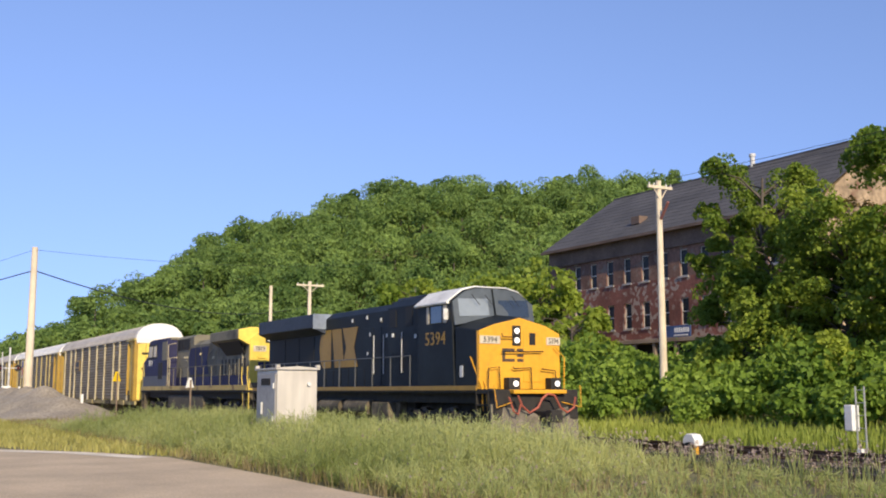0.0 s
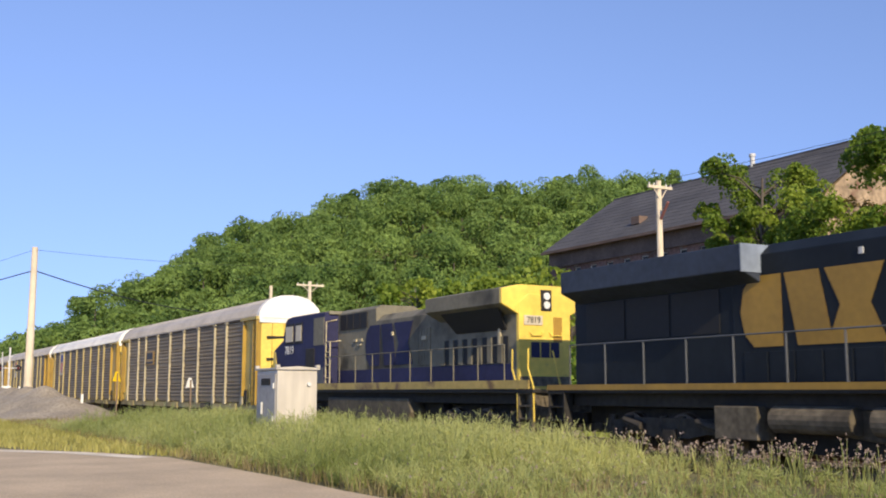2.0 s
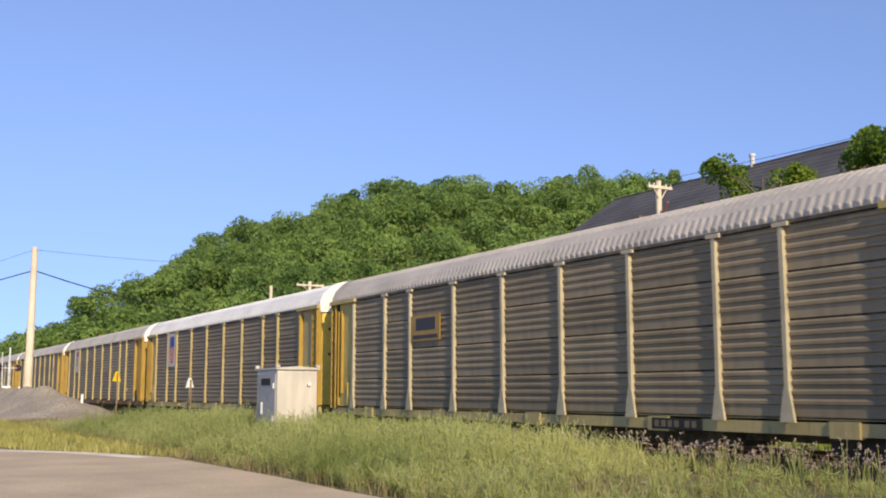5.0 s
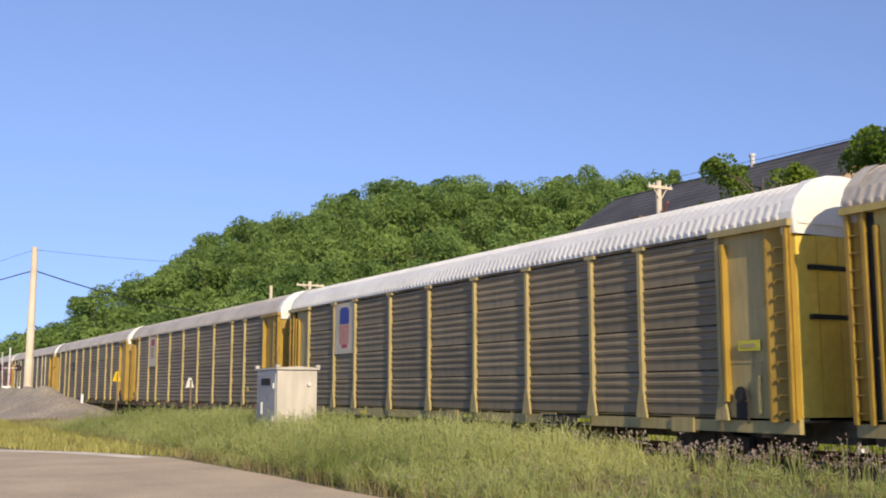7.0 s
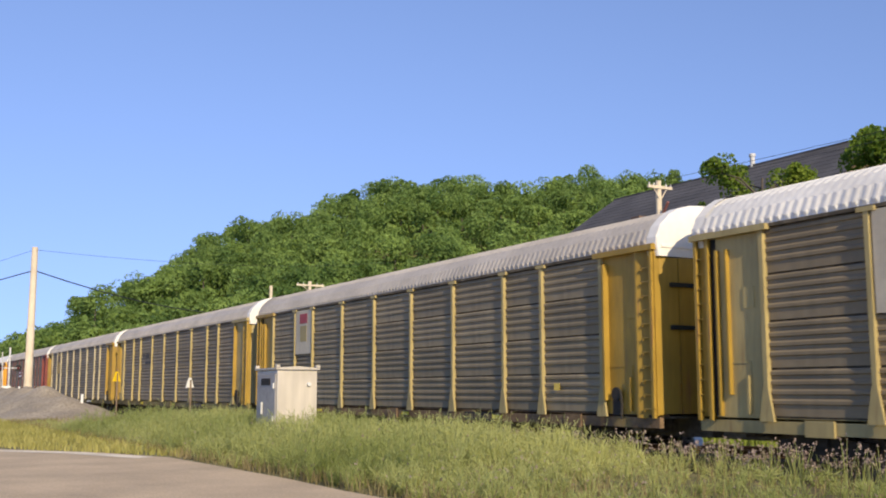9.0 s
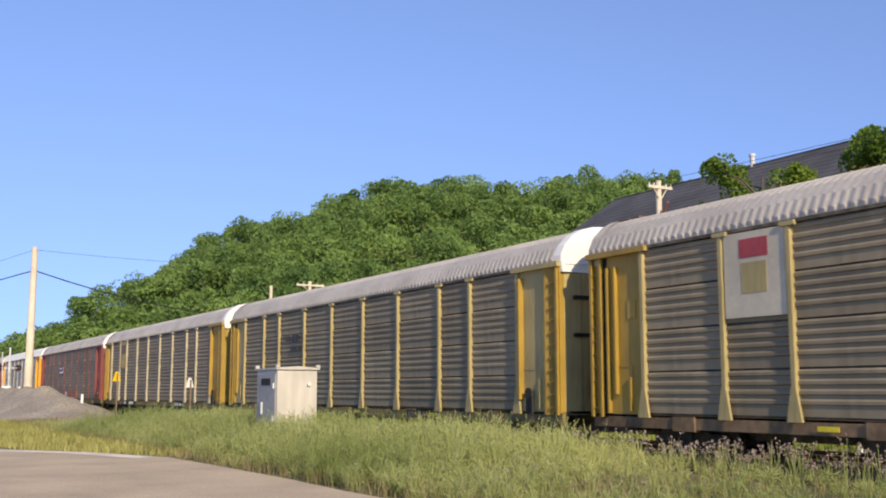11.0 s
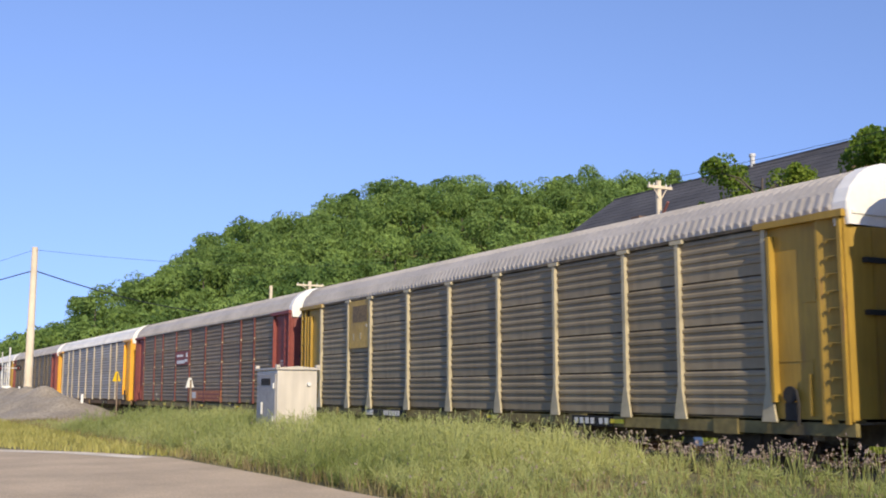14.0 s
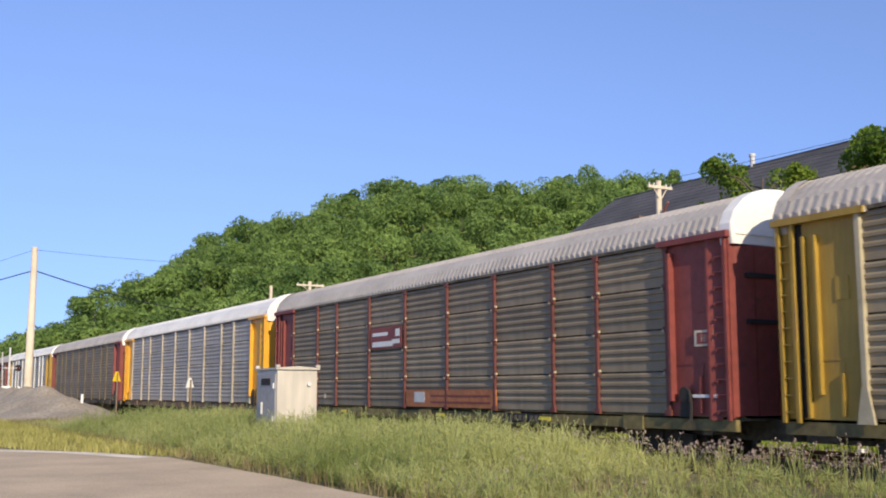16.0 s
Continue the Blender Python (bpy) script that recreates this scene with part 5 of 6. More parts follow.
def weeds():
    n = 5600
    px, py = rng.uniform(-58, -5, n), 7.85 + rng.uniform(0, 1, n) ** 0.9 * 7.5
    keep = (rng.uniform(0, 1, n) < 1 - 0.85 * sstep(-20, -14.5, px) * sstep(9.0, 10.5, py)) & seen_from_road(px, py) & ~bare(px, py) & ~((px > -31.2) & (px < -28.8) & (py > 10.7) & (py < 12.4))
    px, py = px[keep], py[keep]
    k = 9
    n = len(px) * k
    clump = 0.5 + 0.5 * np.sin(px * 1.7 + 1.3 * np.sin(py * 1.1)) * np.sin(py * 1.9 + px * 0.6) + 0.3 * np.sin(px * 6.3 + 2 * np.sin(py * 4.1)) * np.sin(py * 5.7)
    ph = weed_height(px, py) * (0.42 + 0.4 * clump + 0.8 * rng.uniform(0, 1, len(px)) ** 6)
    bx, by = np.repeat(px, k) + rng.normal(0, 0.05, n), np.repeat(py, k) + rng.normal(0, 0.05, n)
    h = np.repeat(ph, k) * rng.uniform(0.6, 1.05, n)
    z = ground_z(bx, by) - 0.03
    a = rng.uniform(0, math.tau, n)
    out = h * rng.uniform(0.12, 0.6, n)
    T = np.stack([bx + np.cos(a) * out, by + np.sin(a) * out, z + h], 1)
    B = np.stack([bx, by, z], 1)
    W = np.stack([np.cos(a + 1.57), np.sin(a + 1.57), 0 * a], 1) * 0.006
    stems = np.stack([B - W, B + W, T + W * 0.4, T - W * 0.4], 1).reshape(-1, 3)
    leaves = []
    for i in range(8):
        u = rng.uniform(0.3, 1.0, n)[:, None]
        P = B * (1 - u) + T * u + rng.normal(0, 0.02, (n, 3))
        d = unit(unit(T - B) * 1.0 + rng.normal(size=(n, 3)) * (0.4 + 0.12 * i))
        l = (0.06 + 0.11 * rng.uniform(0, 1, n))[:, None] * 1.2
        s = unit(np.cross(d, rng.normal(size=(n, 3)))) * 0.007
        leaves.append(np.stack([P - s, P + s, P + d * l + s * 0.4, P + d * l - s * 0.4], 1).reshape(-1, 3))
    # tall airy stalks standing above the rest
    m = 900
    cx, cy = rng.uniform(-44, -17, m), rng.uniform(9.2, 14.5, m)
    k2 = 5
    bx3, by3 = np.repeat(cx, k2), np.repeat(cy, k2)
    h3 = np.repeat(weed_height(cx, cy) * rng.uniform(0.85, 1.3, m), k2) * rng.uniform(0.75, 1.0, m * k2)
    a3 = rng.uniform(0, math.tau, m * k2)
    B3 = np.stack([bx3, by3, ground_z(bx3, by3)], 1)
    T3 = B3 + np.stack([np.cos(a3) * h3 * 0.3, np.sin(a3) * h3 * 0.3, h3], 1)
    W3 = np.stack([np.cos(a3 + 1.57), np.sin(a3 + 1.57), 0 * a3], 1) * 0.008
    stems = np.concatenate([stems, np.stack([B3 - W3, B3 + W3, T3 + W3 * 0.5, T3 - W3 * 0.5], 1).reshape(-1, 3)])
    for i in range(7):
        u = rng.uniform(0.45, 1.0, m * k2)[:, None]
        P = B3 * (1 - u) + T3 * u
        d = unit(rng.normal(size=P.shape) + np.array([0, 0, 0.8]))
        s = unit(np.cross(d, rng.normal(size=P.shape))) * 0.008
        leaves.append(np.stack([P - s, P + s, P + d * 0.11 + s * 0.4, P + d * 0.11 - s * 0.4], 1).reshape(-1, 3))
    # flowering bunches at the edge of the ballast
    m = 110
    cx, cy = rng.uniform(-27, -10, m), rng.uniform(14.6, 15.9, m)
    k2 = 9
    bx2, by2 = np.repeat(cx, k2), np.repeat(cy, k2)
    h2 = np.repeat(rng.uniform(0.35, 0.8, m), k2) * rng.uniform(0.7, 1.05, m * k2)
    a2 = rng.uniform(0, math.tau, m * k2)
    z2 = ground_z(bx2, by2)
    B2 = np.stack([bx2, by2, z2], 1)
    T2 = B2 + np.stack([np.cos(a2) * h2 * 0.35, np.sin(a2) * h2 * 0.35, h2], 1)
    W2 = np.stack([np.cos(a2 + 1.57), np.sin(a2 + 1.57), 0 * a2], 1) * 0.008
    stems = np.concatenate([stems, np.stack([B2 - W2, B2 + W2, T2 + W2 * 0.5, T2 - W2 * 0.5], 1).reshape(-1, 3)])
    T = np.concatenate([T, T2, T2 + rng.normal(0, 0.05, T2.shape)])
    bx, by = np.concatenate([bx, bx2 * 0 + 50, bx2 * 0 + 50]), np.concatenate([by, by2, by2])
    n = len(T)
    # flower heads
    stuff("weeds", np.concatenate([stems] + leaves), STEM, "tall feathery yellow-green weeds between road and track", "weeds")
    tops = T[(bx > 40) | (rng.uniform(0, 1, n) < np.clip(0.02 + 0.1 * sstep(-22, -13, bx) + 0.06 * sstep(13, 15, by), 0, 0.2))]
    m = len(tops)
    V = []
    for j in range(4):
        N = unit(rng.normal(size=(m, 3)))
        V.append(cards(tops + rng.normal(0, 0.012, (m, 3)), N, np.full(m, 0.034), long=1.0))
    stuff("flower_heads", np.concatenate(V), FLOWER, "small pink-purple knapweed flower heads on the weeds", "flowers")
    n = 42000
    x, y = rng.uniform(-62, -8, n), rng.uniform(7.7, 15.6, n)
    keep = seen_from_road(x, y) & (rng.uniform(0, 1, n) < 1 - 0.8 * sstep(-21, -15, x) * sstep(10, 12, y))
    x, y = x[keep], y[keep]
    blades("dry_grass", x, y, rng.uniform(0.1, 0.38, len(x)), 0.009, DRY, "thin dry grass between the weeds")
    n = 36000
    x, y = rng.uniform(-75, -28, n), rng.uniform(2.5, 13, n)
    keep = (y > 8 - (-28 - x) * 0.62) & (y > 4.6 - (-34 - x) * 0.25) & seen_from_road(x, y)
    x, y = x[keep], y[keep]
    blades("verge_grass", x, y, rng.uniform(0.08, 0.28, len(x)), 0.018, foliage("verge_green", (0.24, 0.25, 0.06), (0.52, 0.47, 0.16)), "sunlit yellow-green grass on the road verge")


woods()
near_trees()
undergrowth()
weeds()

# ---- mill building ----
def stone_wall():
    m = mat("patchy_stone_brick", (0.21, 0.08, 0.058), rough=0.9, var=0.2, scale=5, coarse=0.3, stain=0.25, bump=0.4)
    nt = m.node_tree
    L, N = nt.links.new, nt.nodes.new
    b = nt.nodes["Principled BSDF"]
    old = b.inputs["Base Color"].links[0].from_socket
    tc = N("ShaderNodeTexCoord")
    v = N("ShaderNodeTexVoronoi")
    v.inputs["Scale"].default_value = 3.0
    L(tc.outputs["Object"], v.inputs["Vector"])
    n = N("ShaderNodeTexNoise")
    n.inputs["Scale"].default_value = 0.16
    L(tc.outputs["Object"], n.inputs["Vector"])
    sep = N("ShaderNodeSeparateColor")
    L(v.outputs["Color"], sep.inputs[0])
    ad = N("ShaderNodeMath")
    ad.operation = 'MULTIPLY'
    L(sep.outputs[0], ad.inputs[0])
    L(n.outputs[0], ad.inputs[1])
    r = N("ShaderNodeMapRange")
    r.inputs[1].default_value, r.inputs[2].default_value = 0.33, 0.4
    L(ad.outputs[0], r.inputs[0])
    mx = N("ShaderNodeMix")
    mx.data_type = 'RGBA'
    mx.inputs["B"].default_value = (0.36, 0.27, 0.22, 1)
    L(r.outputs[0], mx.inputs["Factor"])
    L(old, mx.inputs["A"])
    L(mx.outputs["Result"], b.inputs["Base Color"])
    return m


def mill():
    XA, XB, YA, YB = -84.3, -51.4, 60.0, 77.2
    e = empty("mill_building", "old red brick and stone mill with grey gabled roof", "building")
    wallm = stone_wall()
    band = mat("brown_frieze", (0.16, 0.11, 0.085), rough=0.9, var=0.15, stain=0.2)
    cols = [XA + 2.0 + i * 2.43 for i in range(13)]
    rows = [(7.05, 9.3), (11.1, 13.35)]
    xs = sorted([XA, XB] + [c - 0.48 for c in cols] + [c + 0.48 for c in cols])
    zs = [5.9, 7.05, 9.3, 11.1, 13.35, 15.1]
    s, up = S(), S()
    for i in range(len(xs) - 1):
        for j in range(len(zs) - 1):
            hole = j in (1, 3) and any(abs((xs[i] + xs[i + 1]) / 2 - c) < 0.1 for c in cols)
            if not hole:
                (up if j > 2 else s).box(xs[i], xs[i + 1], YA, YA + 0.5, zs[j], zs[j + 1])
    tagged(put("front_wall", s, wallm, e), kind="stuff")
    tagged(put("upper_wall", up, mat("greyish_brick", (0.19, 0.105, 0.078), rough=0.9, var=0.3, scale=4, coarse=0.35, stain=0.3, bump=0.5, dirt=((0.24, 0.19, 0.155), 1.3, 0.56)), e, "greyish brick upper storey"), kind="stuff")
    gab = [(YA + 0.5, 1.0), (YB, 1.0), (YB, 15.1), ((YA + YB) / 2, 21.2), (YA + 0.5, 15.4)]
    # the sun on this gable is put into a paler, warmer brick colour
    put("end_wall", S().prism(gab, XB - 0.5, XB, axis="x"), mat("sunlit_brick", (0.34, 0.25, 0.16), rough=0.9, var=0.3, scale=3, stain=0.25, bump=0.5, dirt=((0.19, 0.1, 0.065), 0.8, 0.56)), e, "brick gable wall in a paler, painted-in sunlit tone")
    put("end_wall", S().prism(gab, XA, XA + 0.5, axis="x"), wallm, e)
    put("back_wall", S().box(XA, XB, YB - 0.4, YB, 1.0, 15.1), wallm, e)
    put("floor_slab", S().box(XA + 0.5, XB - 0.5, YA + 0.5, YB - 0.4, 5.6, 5.85), band, e)
    put("frieze", S().box(XA - 0.05, XB + 0.05, YA - 0.12, YA, 13.75, 15.1), band, e, "brown boarded frieze under the eaves")
    put("string_course", S().box(XA - 0.05, XB + 0.05, YA - 0.2, YA, 13.6, 13.78), band, e)
    slate = mat("grey_slate", (0.085, 0.08, 0.078), rough=0.75, var=0.2, scale=4, coarse=0.4, stain=0.2, bump=0.3, streak=1.5)
    ym, ze, zr = (YA + YB) / 2, 15.15, 21.35
    for sg, ya in ((1, YA - 0.7), (-1, YB + 0.7)):
        sl = (zr - ze) / (ym - (YA - 0.7))
        n = 13
        for i in range(n):
            a, b = i / n, (i + 1) / n
            y0, y1 = ya + (ym - ya) * a, ya + (ym - ya) * b
            z0, z1 = ze + (zr - ze) * a, ze + (zr - ze) * b
            put("slate_course", S().add([(XA - 0.4, y0, z0), (XB + 0.4, y0, z0), (XB + 0.4, y1, z1), (XA - 0.4, y1, z1),
                                         (XA - 0.4, y0, z0 + 0.075), (XB + 0.4, y0, z0 + 0.075), (XB + 0.4, y1, z1 + 0.05), (XA - 0.4, y1, z1 + 0.05)],
                                        [(3, 2, 1, 0), (4, 5, 6, 7), (0, 1, 5, 4), (1, 2, 6, 5), (2, 3, 7, 6), (3, 0, 4, 7)]), slate, e)
    put("eaves_gutter", S().box(XA - 0.45, XB + 0.45, YA - 0.85, YA - 0.62, 14.95, 15.2), band, e)
    put("soffit", S().box(XA - 0.4, XB + 0.4, YA - 0.65, YA, 15.05, 15.13), band, e)
    put("ridge_cap", S().box(XA - 0.4, XB + 0.4, ym - 0.15, ym + 0.15, zr - 0.02, zr + 0.12), slate, e)
    put("roof_vent", S().tube([(-65.45, ym, zr - 0.2), (-65.45, ym, zr + 0.85)], 0.22, 12).tube([(-65.45, ym, zr + 0.85), (-65.45, ym, zr + 1.1)], 0.3, 12), SILVER, e, "metal roof vent pipe")
    put("roof_hatch", S().box(-73.3, -72.2, YA + 1.2, YA + 2.2, 16.6, 17.3), band, e)
    fr, pn = mat("window_frame_white", (0.62, 0.58, 0.5), rough=0.7), mat("old_window_glass", (0.025, 0.026, 0.027), rough=0.4, spec=0.3, var=0.3, stain=0.4)
    sill = mat("stone_sill", (0.4, 0.36, 0.32), rough=0.9)
    for c in cols:
        for z0, z1 in rows:
            w = put("window", shared("mill_window", lambda: S().box(-0.48, -0.4, 0.12, 0.24, 0, 2.25).box(0.4, 0.48, 0.12, 0.24, 0, 2.25).box(-0.4, 0.4, 0.12, 0.24, 0, 0.08)
                                           .box(-0.4, 0.4, 0.12, 0.24, 2.17, 2.25).box(-0.4, 0.4, 0.1, 0.22, 1.08, 1.16)), fr, e, loc=(c, YA, z0))
            put("pane", shared("mill_pane_low", lambda: S().box(-0.4, 0.4, 0.16, 0.18, 0.08, 1.08)), pn, w)
            put("pane", shared("mill_pane_high", lambda: S().box(-0.4, 0.4, 0.18, 0.2, 1.16, 2.17)), pn, w)
            put("sill", shared("mill_sill", lambda: S().box(-0.6, 0.6, -0.1, 0.15, -0.14, 0.0)), sill, w)
    ledge = put("ledge", S().box(XA + 8, XB - 6, YA - 1.6, YA, 5.6, 5.95), mat("ledge_timber", (0.3, 0.22, 0.16), rough=0.9), e, "weathered ledge over the ground floor", bevel=0.03)
    for i in range(6):
        put("ledge_post", S().box(-75.5 + i * 2.6, -75.2 + i * 2.6, YA - 1.5, YA - 1.2, 1.5, 5.6), mat("ledge_timber", (0.3, 0.22, 0.16)), e)
    put("ground_floor_wall", S().box(XA, XB, YA + 0.4, YA + 0.8, 0.8, 5.6), BLACK, e)
    sg = empty("wall_sign", "blue sign board with pale bars on the mill wall", "sign")
    put("board", S().box(-67.9, -64.4, YA - 0.3, YA - 0.22, 6.0, 7.0), mat("sign_blue", (0.05, 0.09, 0.22)), sg, bevel=0.02)
    for i in range(7):
        put("letter_bar", S().box(-66.3 + i * 0.26, -66.12 + i * 0.26, YA - 0.32, YA - 0.3, 6.42, 6.82), WHITE, sg)
    put("letter_bar", S().box(-66.4, -64.7, YA - 0.32, YA - 0.3, 6.15, 6.25), WHITE, sg)
    put("bracket", S().box(-67.7, -67.5, YA - 0.24, YA, 6.4, 6.6).box(-64.8, -64.6, YA - 0.24, YA, 6.4, 6.6), BLACK, sg)


mill()

# ---- line-side things ----
POLE = mat("sunlit_pole_wood", (0.7, 0.6, 0.45), rough=0.9, var=0.2, scale=8, streak=6, stain=0.15)
WIRE = mat("dark_cable", (0.03, 0.03, 0.035))


def utility_pole(x, y, top, r, arm, label):
    g = gz(x, y)
    e = empty("utility_pole", label, "utility pole", "utility poles", at=(x, y, g))
    put("pole", S().tube([(0, 0, -0.5), (0, 0, (top - g) * 0.5), (0, 0, top - g)], r, 12, r * 0.7), POLE, e)
    if arm:
        h = top - g
        put("crossarm", S().box(0.06, 0.16, -arm, arm, h - 0.4, h - 0.26), POLE, e, bevel=0.01)
        for k in (-0.9, -0.5, 0.5, 0.9):
            put("insulator", shared("insulator", lambda: S().tube([(0.11, 0, 0), (0.11, 0, 0.06), (0.11, 0, 0.12)], 0.035, 8)), SILVER, e, loc=(0, k * arm, h - 0.26))
        put("brace", S().tube([(0.12, -arm * 0.55, h - 0.38), (0.12, 0, h - 0.95)], 0.025, 5), POLE, e)
        put("brace", S().tube([(0.12, arm * 0.55, h - 0.38), (0.12, 0, h - 0.95)], 0.025, 5), POLE, e)
    return e


def wire(a, b, sag, r=0.018):
    a, b = Vector(a), Vector(b)
    pts = []
    for i in range(17):
        u = i / 16
        p = a.lerp(b, u)
        p.z -= sag * 4 * u * (1 - u)
        pts.append(p)
    tagged(put("overhead_wire", S().tube(pts, r, 5), WIRE), "thin dark overhead cable between poles", "cable", "overhead wires")


utility_pole(-85.0, 12.0, 12.6, 0.33, 0, "tall pale wooden utility pole behind a gravel heap")
p1 = utility_pole(-36.9, 32.5, 11.35, 0.19, 0.72, "pale wooden utility pole with crossarm before the mill")
put("bracket_arm", S().tube([(0.1, 0, 8.7), (0.75, -0.1, 9.4)], 0.07, 6), mat("faded_red_lamp", (0.3, 0.12, 0.1)), p1)
utility_pole(-79.5, 32.5, 10.5, 0.2, 1.2, "wooden utility pole with crossarm behind the track")
utility_pole(-76.3, 28.0, 9.65, 0.17, 0, "bare wooden pole stub behind the track")
wire((-85, 12, 12.4), (-118, 60, 18.0), 0.9, 0.014)
wire((-85, 12, 10.8), (-150, 62, 15.0), 2.4, 0.05)
wire((-85, 12, 12.4), (-170, -10, 12.0), 0.8, 0.014)
wire((-85, 12, 10.8), (-170, -12, 10.8), 1.0, 0.045)
for k in (-0.75, 0.75):
    wire((-36.8, 32.5 + k * 0.8, 11.2), (6, 32.5 + k * 0.8, 11.5), 0.5, 0.01)
wire((-72.0, 59.2, 12.6), (-36.9, 32.5, 8.4), 0.5, 0.012)


def relay_cabinet():
    e = empty("relay_cabinet", "silver metal signal cabinet in tall weeds", "cabinet")
    al = mat("bare_aluminium", (0.6, 0.55, 0.47), rough=0.5, metal=0.35, var=0.08, stain=0.1, scale=3, streak=2, dirt=((0.42, 0.38, 0.33), 1.5, 0.66))
    x0, x1, y0, y1, z1 = -30.75, -29.0, 10.9, 12.15, 2.2
    put("body", S().box(x0, x1, y0, y1, -0.1, z1), al, e, bevel=0.03)
    put("roof", S().prism([(y0 - 0.06, z1), (y1 + 0.06, z1), (y1 + 0.06, z1 + 0.05), ((y0 + y1) / 2, z1 + 0.1), (y0 - 0.06, z1 + 0.05)], x0 - 0.06, x1 + 0.06, axis="x"), al, e)
    put("door", S().box(x0 + 0.1, x1 - 0.1, y0 - 0.03, y0, 0.1, z1 - 0.12), mat("grey_door", (0.4, 0.38, 0.36), rough=0.55, metal=0.3), e, bevel=0.01)
    put("door_vent", S().box(x0 + 0.5, x1 - 0.5, y0 - 0.05, y0 - 0.03, 1.75, 1.95), SOOT, e, bevel=0.01)
    put("handle", S().box(x0 + 0.55, x0 + 0.62, y0 - 0.08, y0 - 0.03, 0.9, 1.25), SILVER, e)
    for z in (0.7, 1.65):
        put("hinge", S().box(x1 - 0.28, x1 - 0.18, y0 - 0.06, y0 - 0.02, z, z + 0.16), WHITE, e)
    put("latch", S().tube([(x1, y1 - 0.28, 1.78), (x1 + 0.07, y1 - 0.28, 1.78)], 0.06, 10), SILVER, e)
    for x, y in ((x0, y0), (x1, y0), (x1, y1)):
        put("lifting_eye", S().box(x - 0.06, x + 0.06, y - 0.06, y + 0.06, z1 + 0.04, z1 + 0.14), al, e)


def warning_sign(x, y, ztop, size, m, label):
    e = empty("triangle_sign", label, "sign", "line-side triangle signs", at=(x, y, gz(x, y)))
    h = ztop - gz(x, y)
    put("post", S().box(-0.04, 0.04, -0.03, 0.03, -0.3, h - 0.1), mat("weathered_post", (0.2, 0.14, 0.09)), e)
    d = size
    tri = [(-d * 0.55, -d), (d * 0.55, -d), (0.08, 0), (-0.08, 0)]
    sgn = put("plate", S().prism([(p[0], p[1] + h) for p in tri], -0.06, -0.035), m, e, bevel=0.005)
    sgn.rotation_euler = (0, 0, radians(-62))
    return e, sgn, h


def markers():
    warning_sign(-57.1, 12.5, 2.62, 0.52, mat("sign_yellow", (0.9, 0.62, 0.02), rough=0.4, var=0.04), "yellow triangular line-side sign on a wooden post")
    e, s_, h = warning_sign(-43.4, 12.5, 2.14, 0.42, WHITE, "white triangular line-side sign with dark stripe")
    put("stripe", S().prism([(-0.03, h - 0.42), (0.03, h - 0.42), (0.02, h), (-0.02, h)], -0.066, -0.061), SOOT, s_)
    for x, y, z in ((-66.4, 12.5, 1.4), (-96.9, 13.0, 2.0)):
        e = empty("marker_post", "short white marker post beside the track", "post", "white marker posts", at=(x, y, gz(x, y)))
        put("post", S().tube([(0, 0, -0.2), (0, 0, z - gz(x, y) - 0.04), (0, 0, z - gz(x, y))], 0.09, 10, 0.08), WHITE, e)
    # small hooded signal between the tracks
    e = empty("dwarf_signal", "low white-hooded signal on a yellow post", "signal", at=(-21.5, 20.0, -0.3))
    put("post", S().box(-0.05, 0.05, -0.05, 0.05, 0, 0.5), YEL, e)
    put("post", S().box(-0.3, -0.24, -0.05, 0.05, 0, 0.45), UNDER, e)
    put("hood", S().prism([(-0.34, 0.46), (-0.34, 0.6), (-0.2, 0.74), (0.02, 0.72), (0.12, 0.58), (0.12, 0.42), (0.02, 0.5), (-0.2, 0.5)], -0.16, 0.16), WHITE, e, bevel=0.02)
    put("lens", S().box(-0.3, -0.12, -0.12, 0.12, 0.42, 0.5), SOOT, e)
    # instrument box on a light mast
    e = empty("instrument_mast", "grey lattice mast with a white instrument box", "mast", at=(-19.3, 23.9, gz(-19.3, 23.9)))
    for dx in (-0.14, 0.14):
        put("leg", S().tube([(dx, 0, -0.2), (dx, 0, 1.95)], 0.025, 6), mat("galvanised_tube", (0.45, 0.45, 0.42), rough=0.5, metal=0.4), e)
    for i in range(6):
        put("rung", S().tube([(-0.14, 0, 0.15 + i * 0.34), (0.14, 0, 0.15 + i * 0.34)], 0.012, 5), mat("galvanised_tube", (0.45, 0.45, 0.42)), e)
    put("box", S().box(-0.42, -0.16, -0.16, 0.14, 0.75, 1.45), WHITE, e, bevel=0.02)
    put("base_box", S().box(-0.1, 0.06, -0.12, 0.1, 0.0, 0.28), WHITE, e, bevel=0.01)
    # crossing signal far down the line
    x, y = -104.0, 13.0
    e = empty("crossing_signal", "railway crossing signal mast with lamps and white case", "crossing signal", at=(x, y, gz(x, y)))
    put("mast", S().tube([(0, 0, -0.3), (0, 0, 5.6)], 0.09, 8), SILVER, e)
    put("lamp_bar", S().box(-0.05, 0.05, -0.9, 0.9, 3.7, 3.78), SILVER, e)
    for k in (-0.75, 0.75):
        put("lamp_disc", S().tube([(-0.05, k, 3.74), (0.03, k, 3.74)], 0.32, 16), BLACK, e)
        put("lens", S().tube([(0.03, k, 3.74), (0.1, k, 3.74)], 0.13, 12), mat("red_lens", (0.1, 0.02, 0.02), rough=0.2), e)
    put("gate_mechanism", S().box(-0.3, 0.3, -0.6, 0.2, 0.95, 2.1), WHITE, e, bevel=0.05)
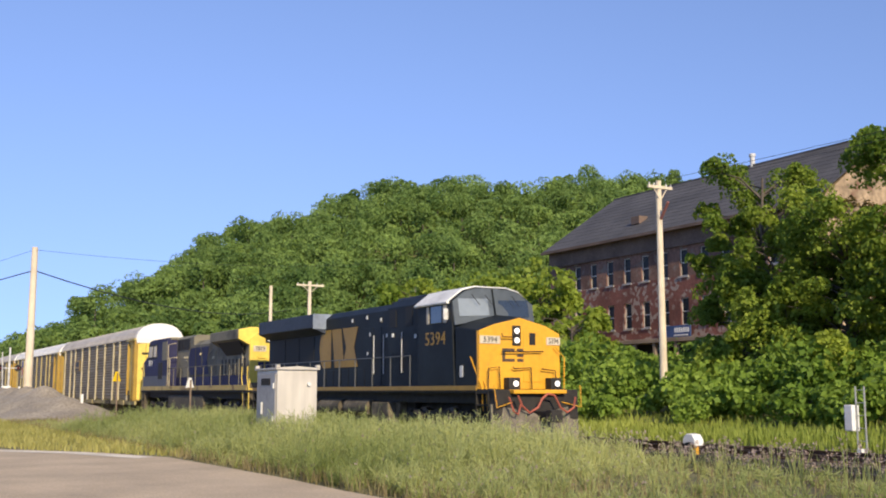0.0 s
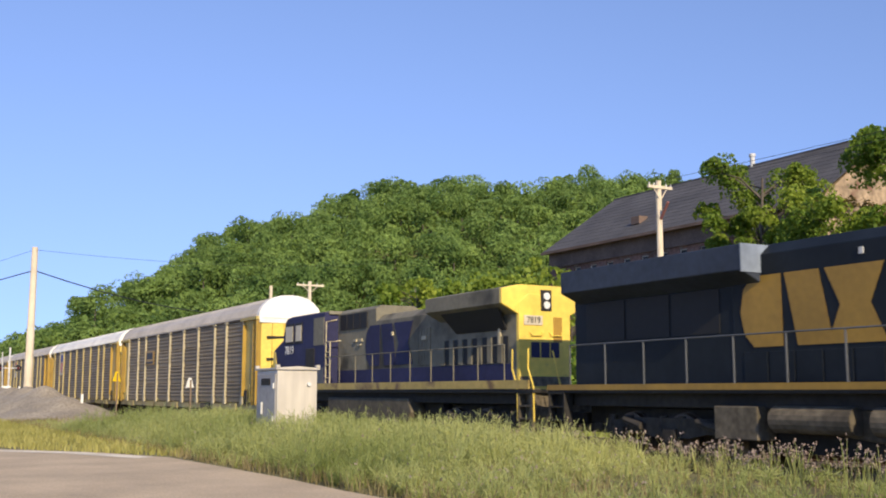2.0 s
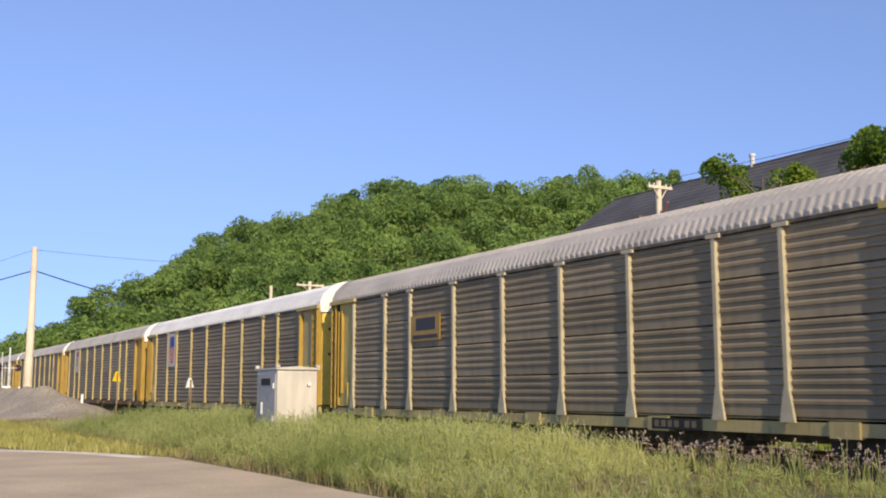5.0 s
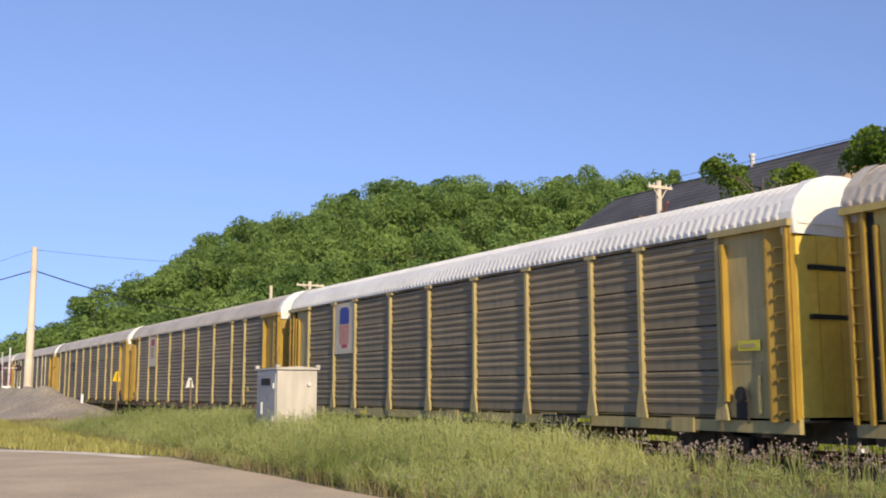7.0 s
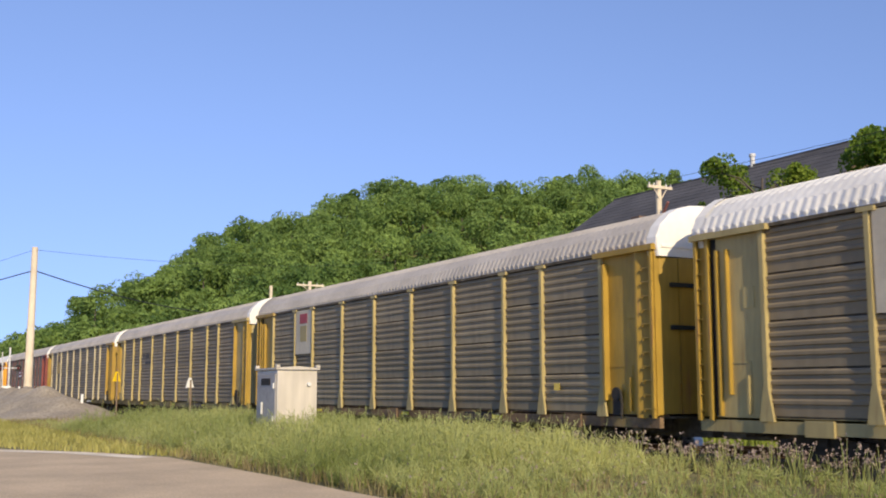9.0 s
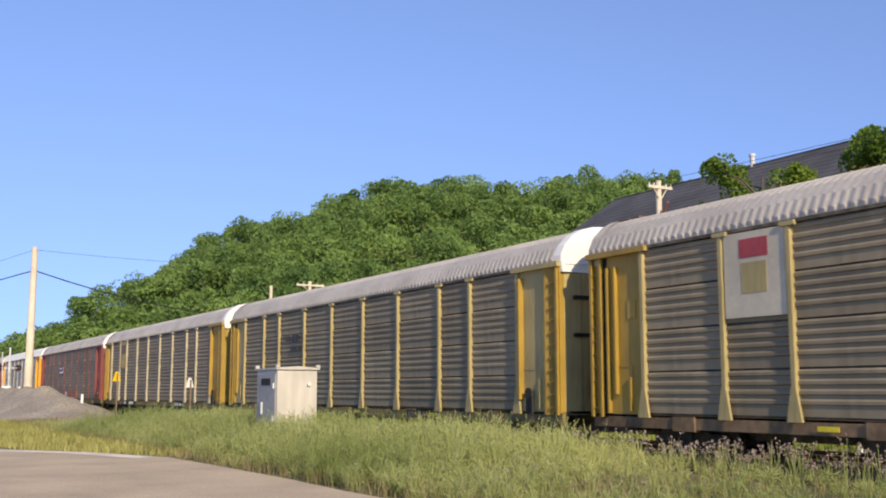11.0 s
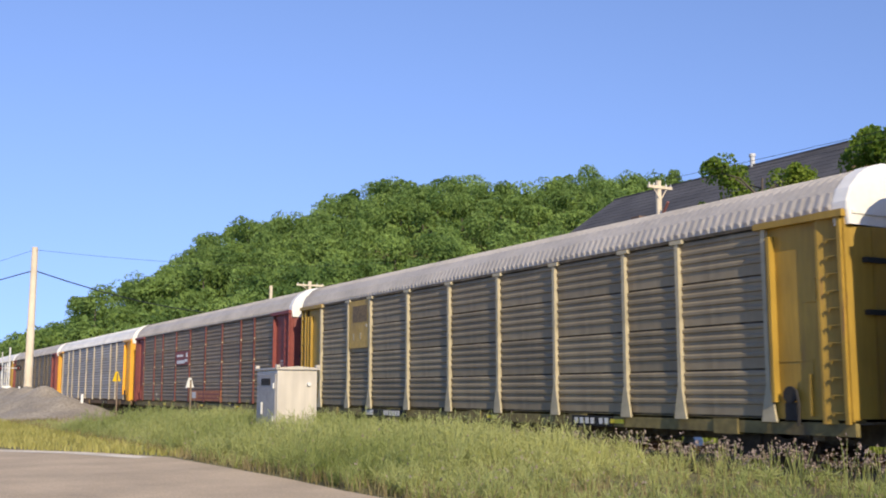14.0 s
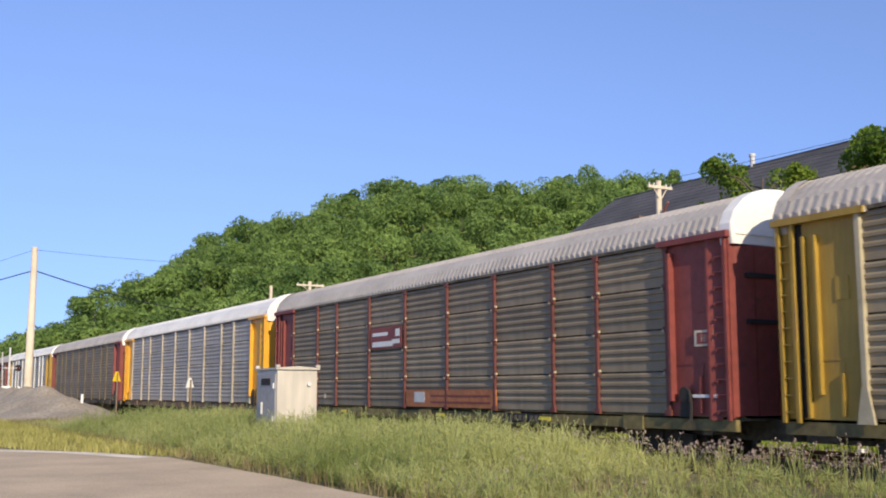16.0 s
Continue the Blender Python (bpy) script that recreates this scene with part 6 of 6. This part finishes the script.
    put("gate_arm", S().tube([(0, -0.5, 1.6), (0.3, -0.7, 5.2)], 0.05, 6), SILVER, e)


def gravel_heap():
    n, k = 90, 26
    xs, ys = np.linspace(-112, -56, n), np.linspace(7.2, 15.2, k)
    X, Y = np.meshgrid(xs, ys, indexing="ij")
    along = sstep(-56, -74, X) * (1 - 0.25 * sstep(-95, -112, X))
    H = 1.75 * along * np.clip(1 - np.abs((Y - 11.4) / 3.9) ** 1.5, 0, 1)
    H += H * 0.16 * np.sin(X * 0.9 + 1.3 * np.sin(Y)) * np.cos(Y * 1.1) + rng.normal(0, 0.025, X.shape) * (H > 0.05)
    Z = ground_z(X, Y) - 0.06 + H
    i = (np.arange(n - 1)[:, None] * k + np.arange(k - 1)[None]).ravel()
    me = big_mesh("gravel_heap", np.stack([X.ravel(), Y.ravel(), Z.ravel()], 1), np.stack([i, i + k, i + k + 1, i + 1], 1),
                  mat("crushed_stone", (0.33, 0.28, 0.21), rough=0.95, var=0.35, scale=7, coarse=0.4, stain=0.15, bump=0.9))
    me.shade_smooth()
    tagged(new("gravel_heap", me), "long low heap of grey crushed stone by the road", "gravel", kind="stuff")
    xs, ys = np.linspace(-60, -47, 30), np.linspace(9.3, 14, 14)
    X, Y = np.meshgrid(xs, ys, indexing="ij")
    q = np.clip(1 - ((X + 53.5) / 6.3) ** 2 - ((Y - 11.7) / 2.2) ** 2, -0.3, 1)
    Z = ground_z(X, Y) + 0.22 * q - 0.02
    i = (np.arange(29)[:, None] * 14 + np.arange(13)[None]).ravel()
    me = big_mesh("bare_earth", np.stack([X.ravel(), Y.ravel(), Z.ravel()], 1), np.stack([i, i + 14, i + 15, i + 1], 1),
                  mat("orange_earth", (0.36, 0.2, 0.1), rough=0.95, var=0.25, scale=5, coarse=0.5, stain=0.2, bump=0.6))
    me.shade_smooth()
    tagged(new("bare_earth", me), "patch of bare orange earth beside the gravel", "earth", kind="stuff")


relay_cabinet()
markers()
gravel_heap()



def motions():
    """The train runs along the track, and its wheels turn with it."""
    times = [k * 0.5 for k in range(33)]
    for car, at in CARS:
        walk(car, [(t, pose(at + advance(t), TY, 0)) for t in times])
    ticks = [k / FPS for k in range(0, 481)]
    turns = {}
    for wheel, x, r in WHEELS:
        if (x, r) not in turns:
            turns[x, r] = [(t, pose(x, 0, r, 0, math.degrees(advance(t) / r) % 360, 0)) for t in ticks]
        walk(wheel, turns[x, r])


motions()
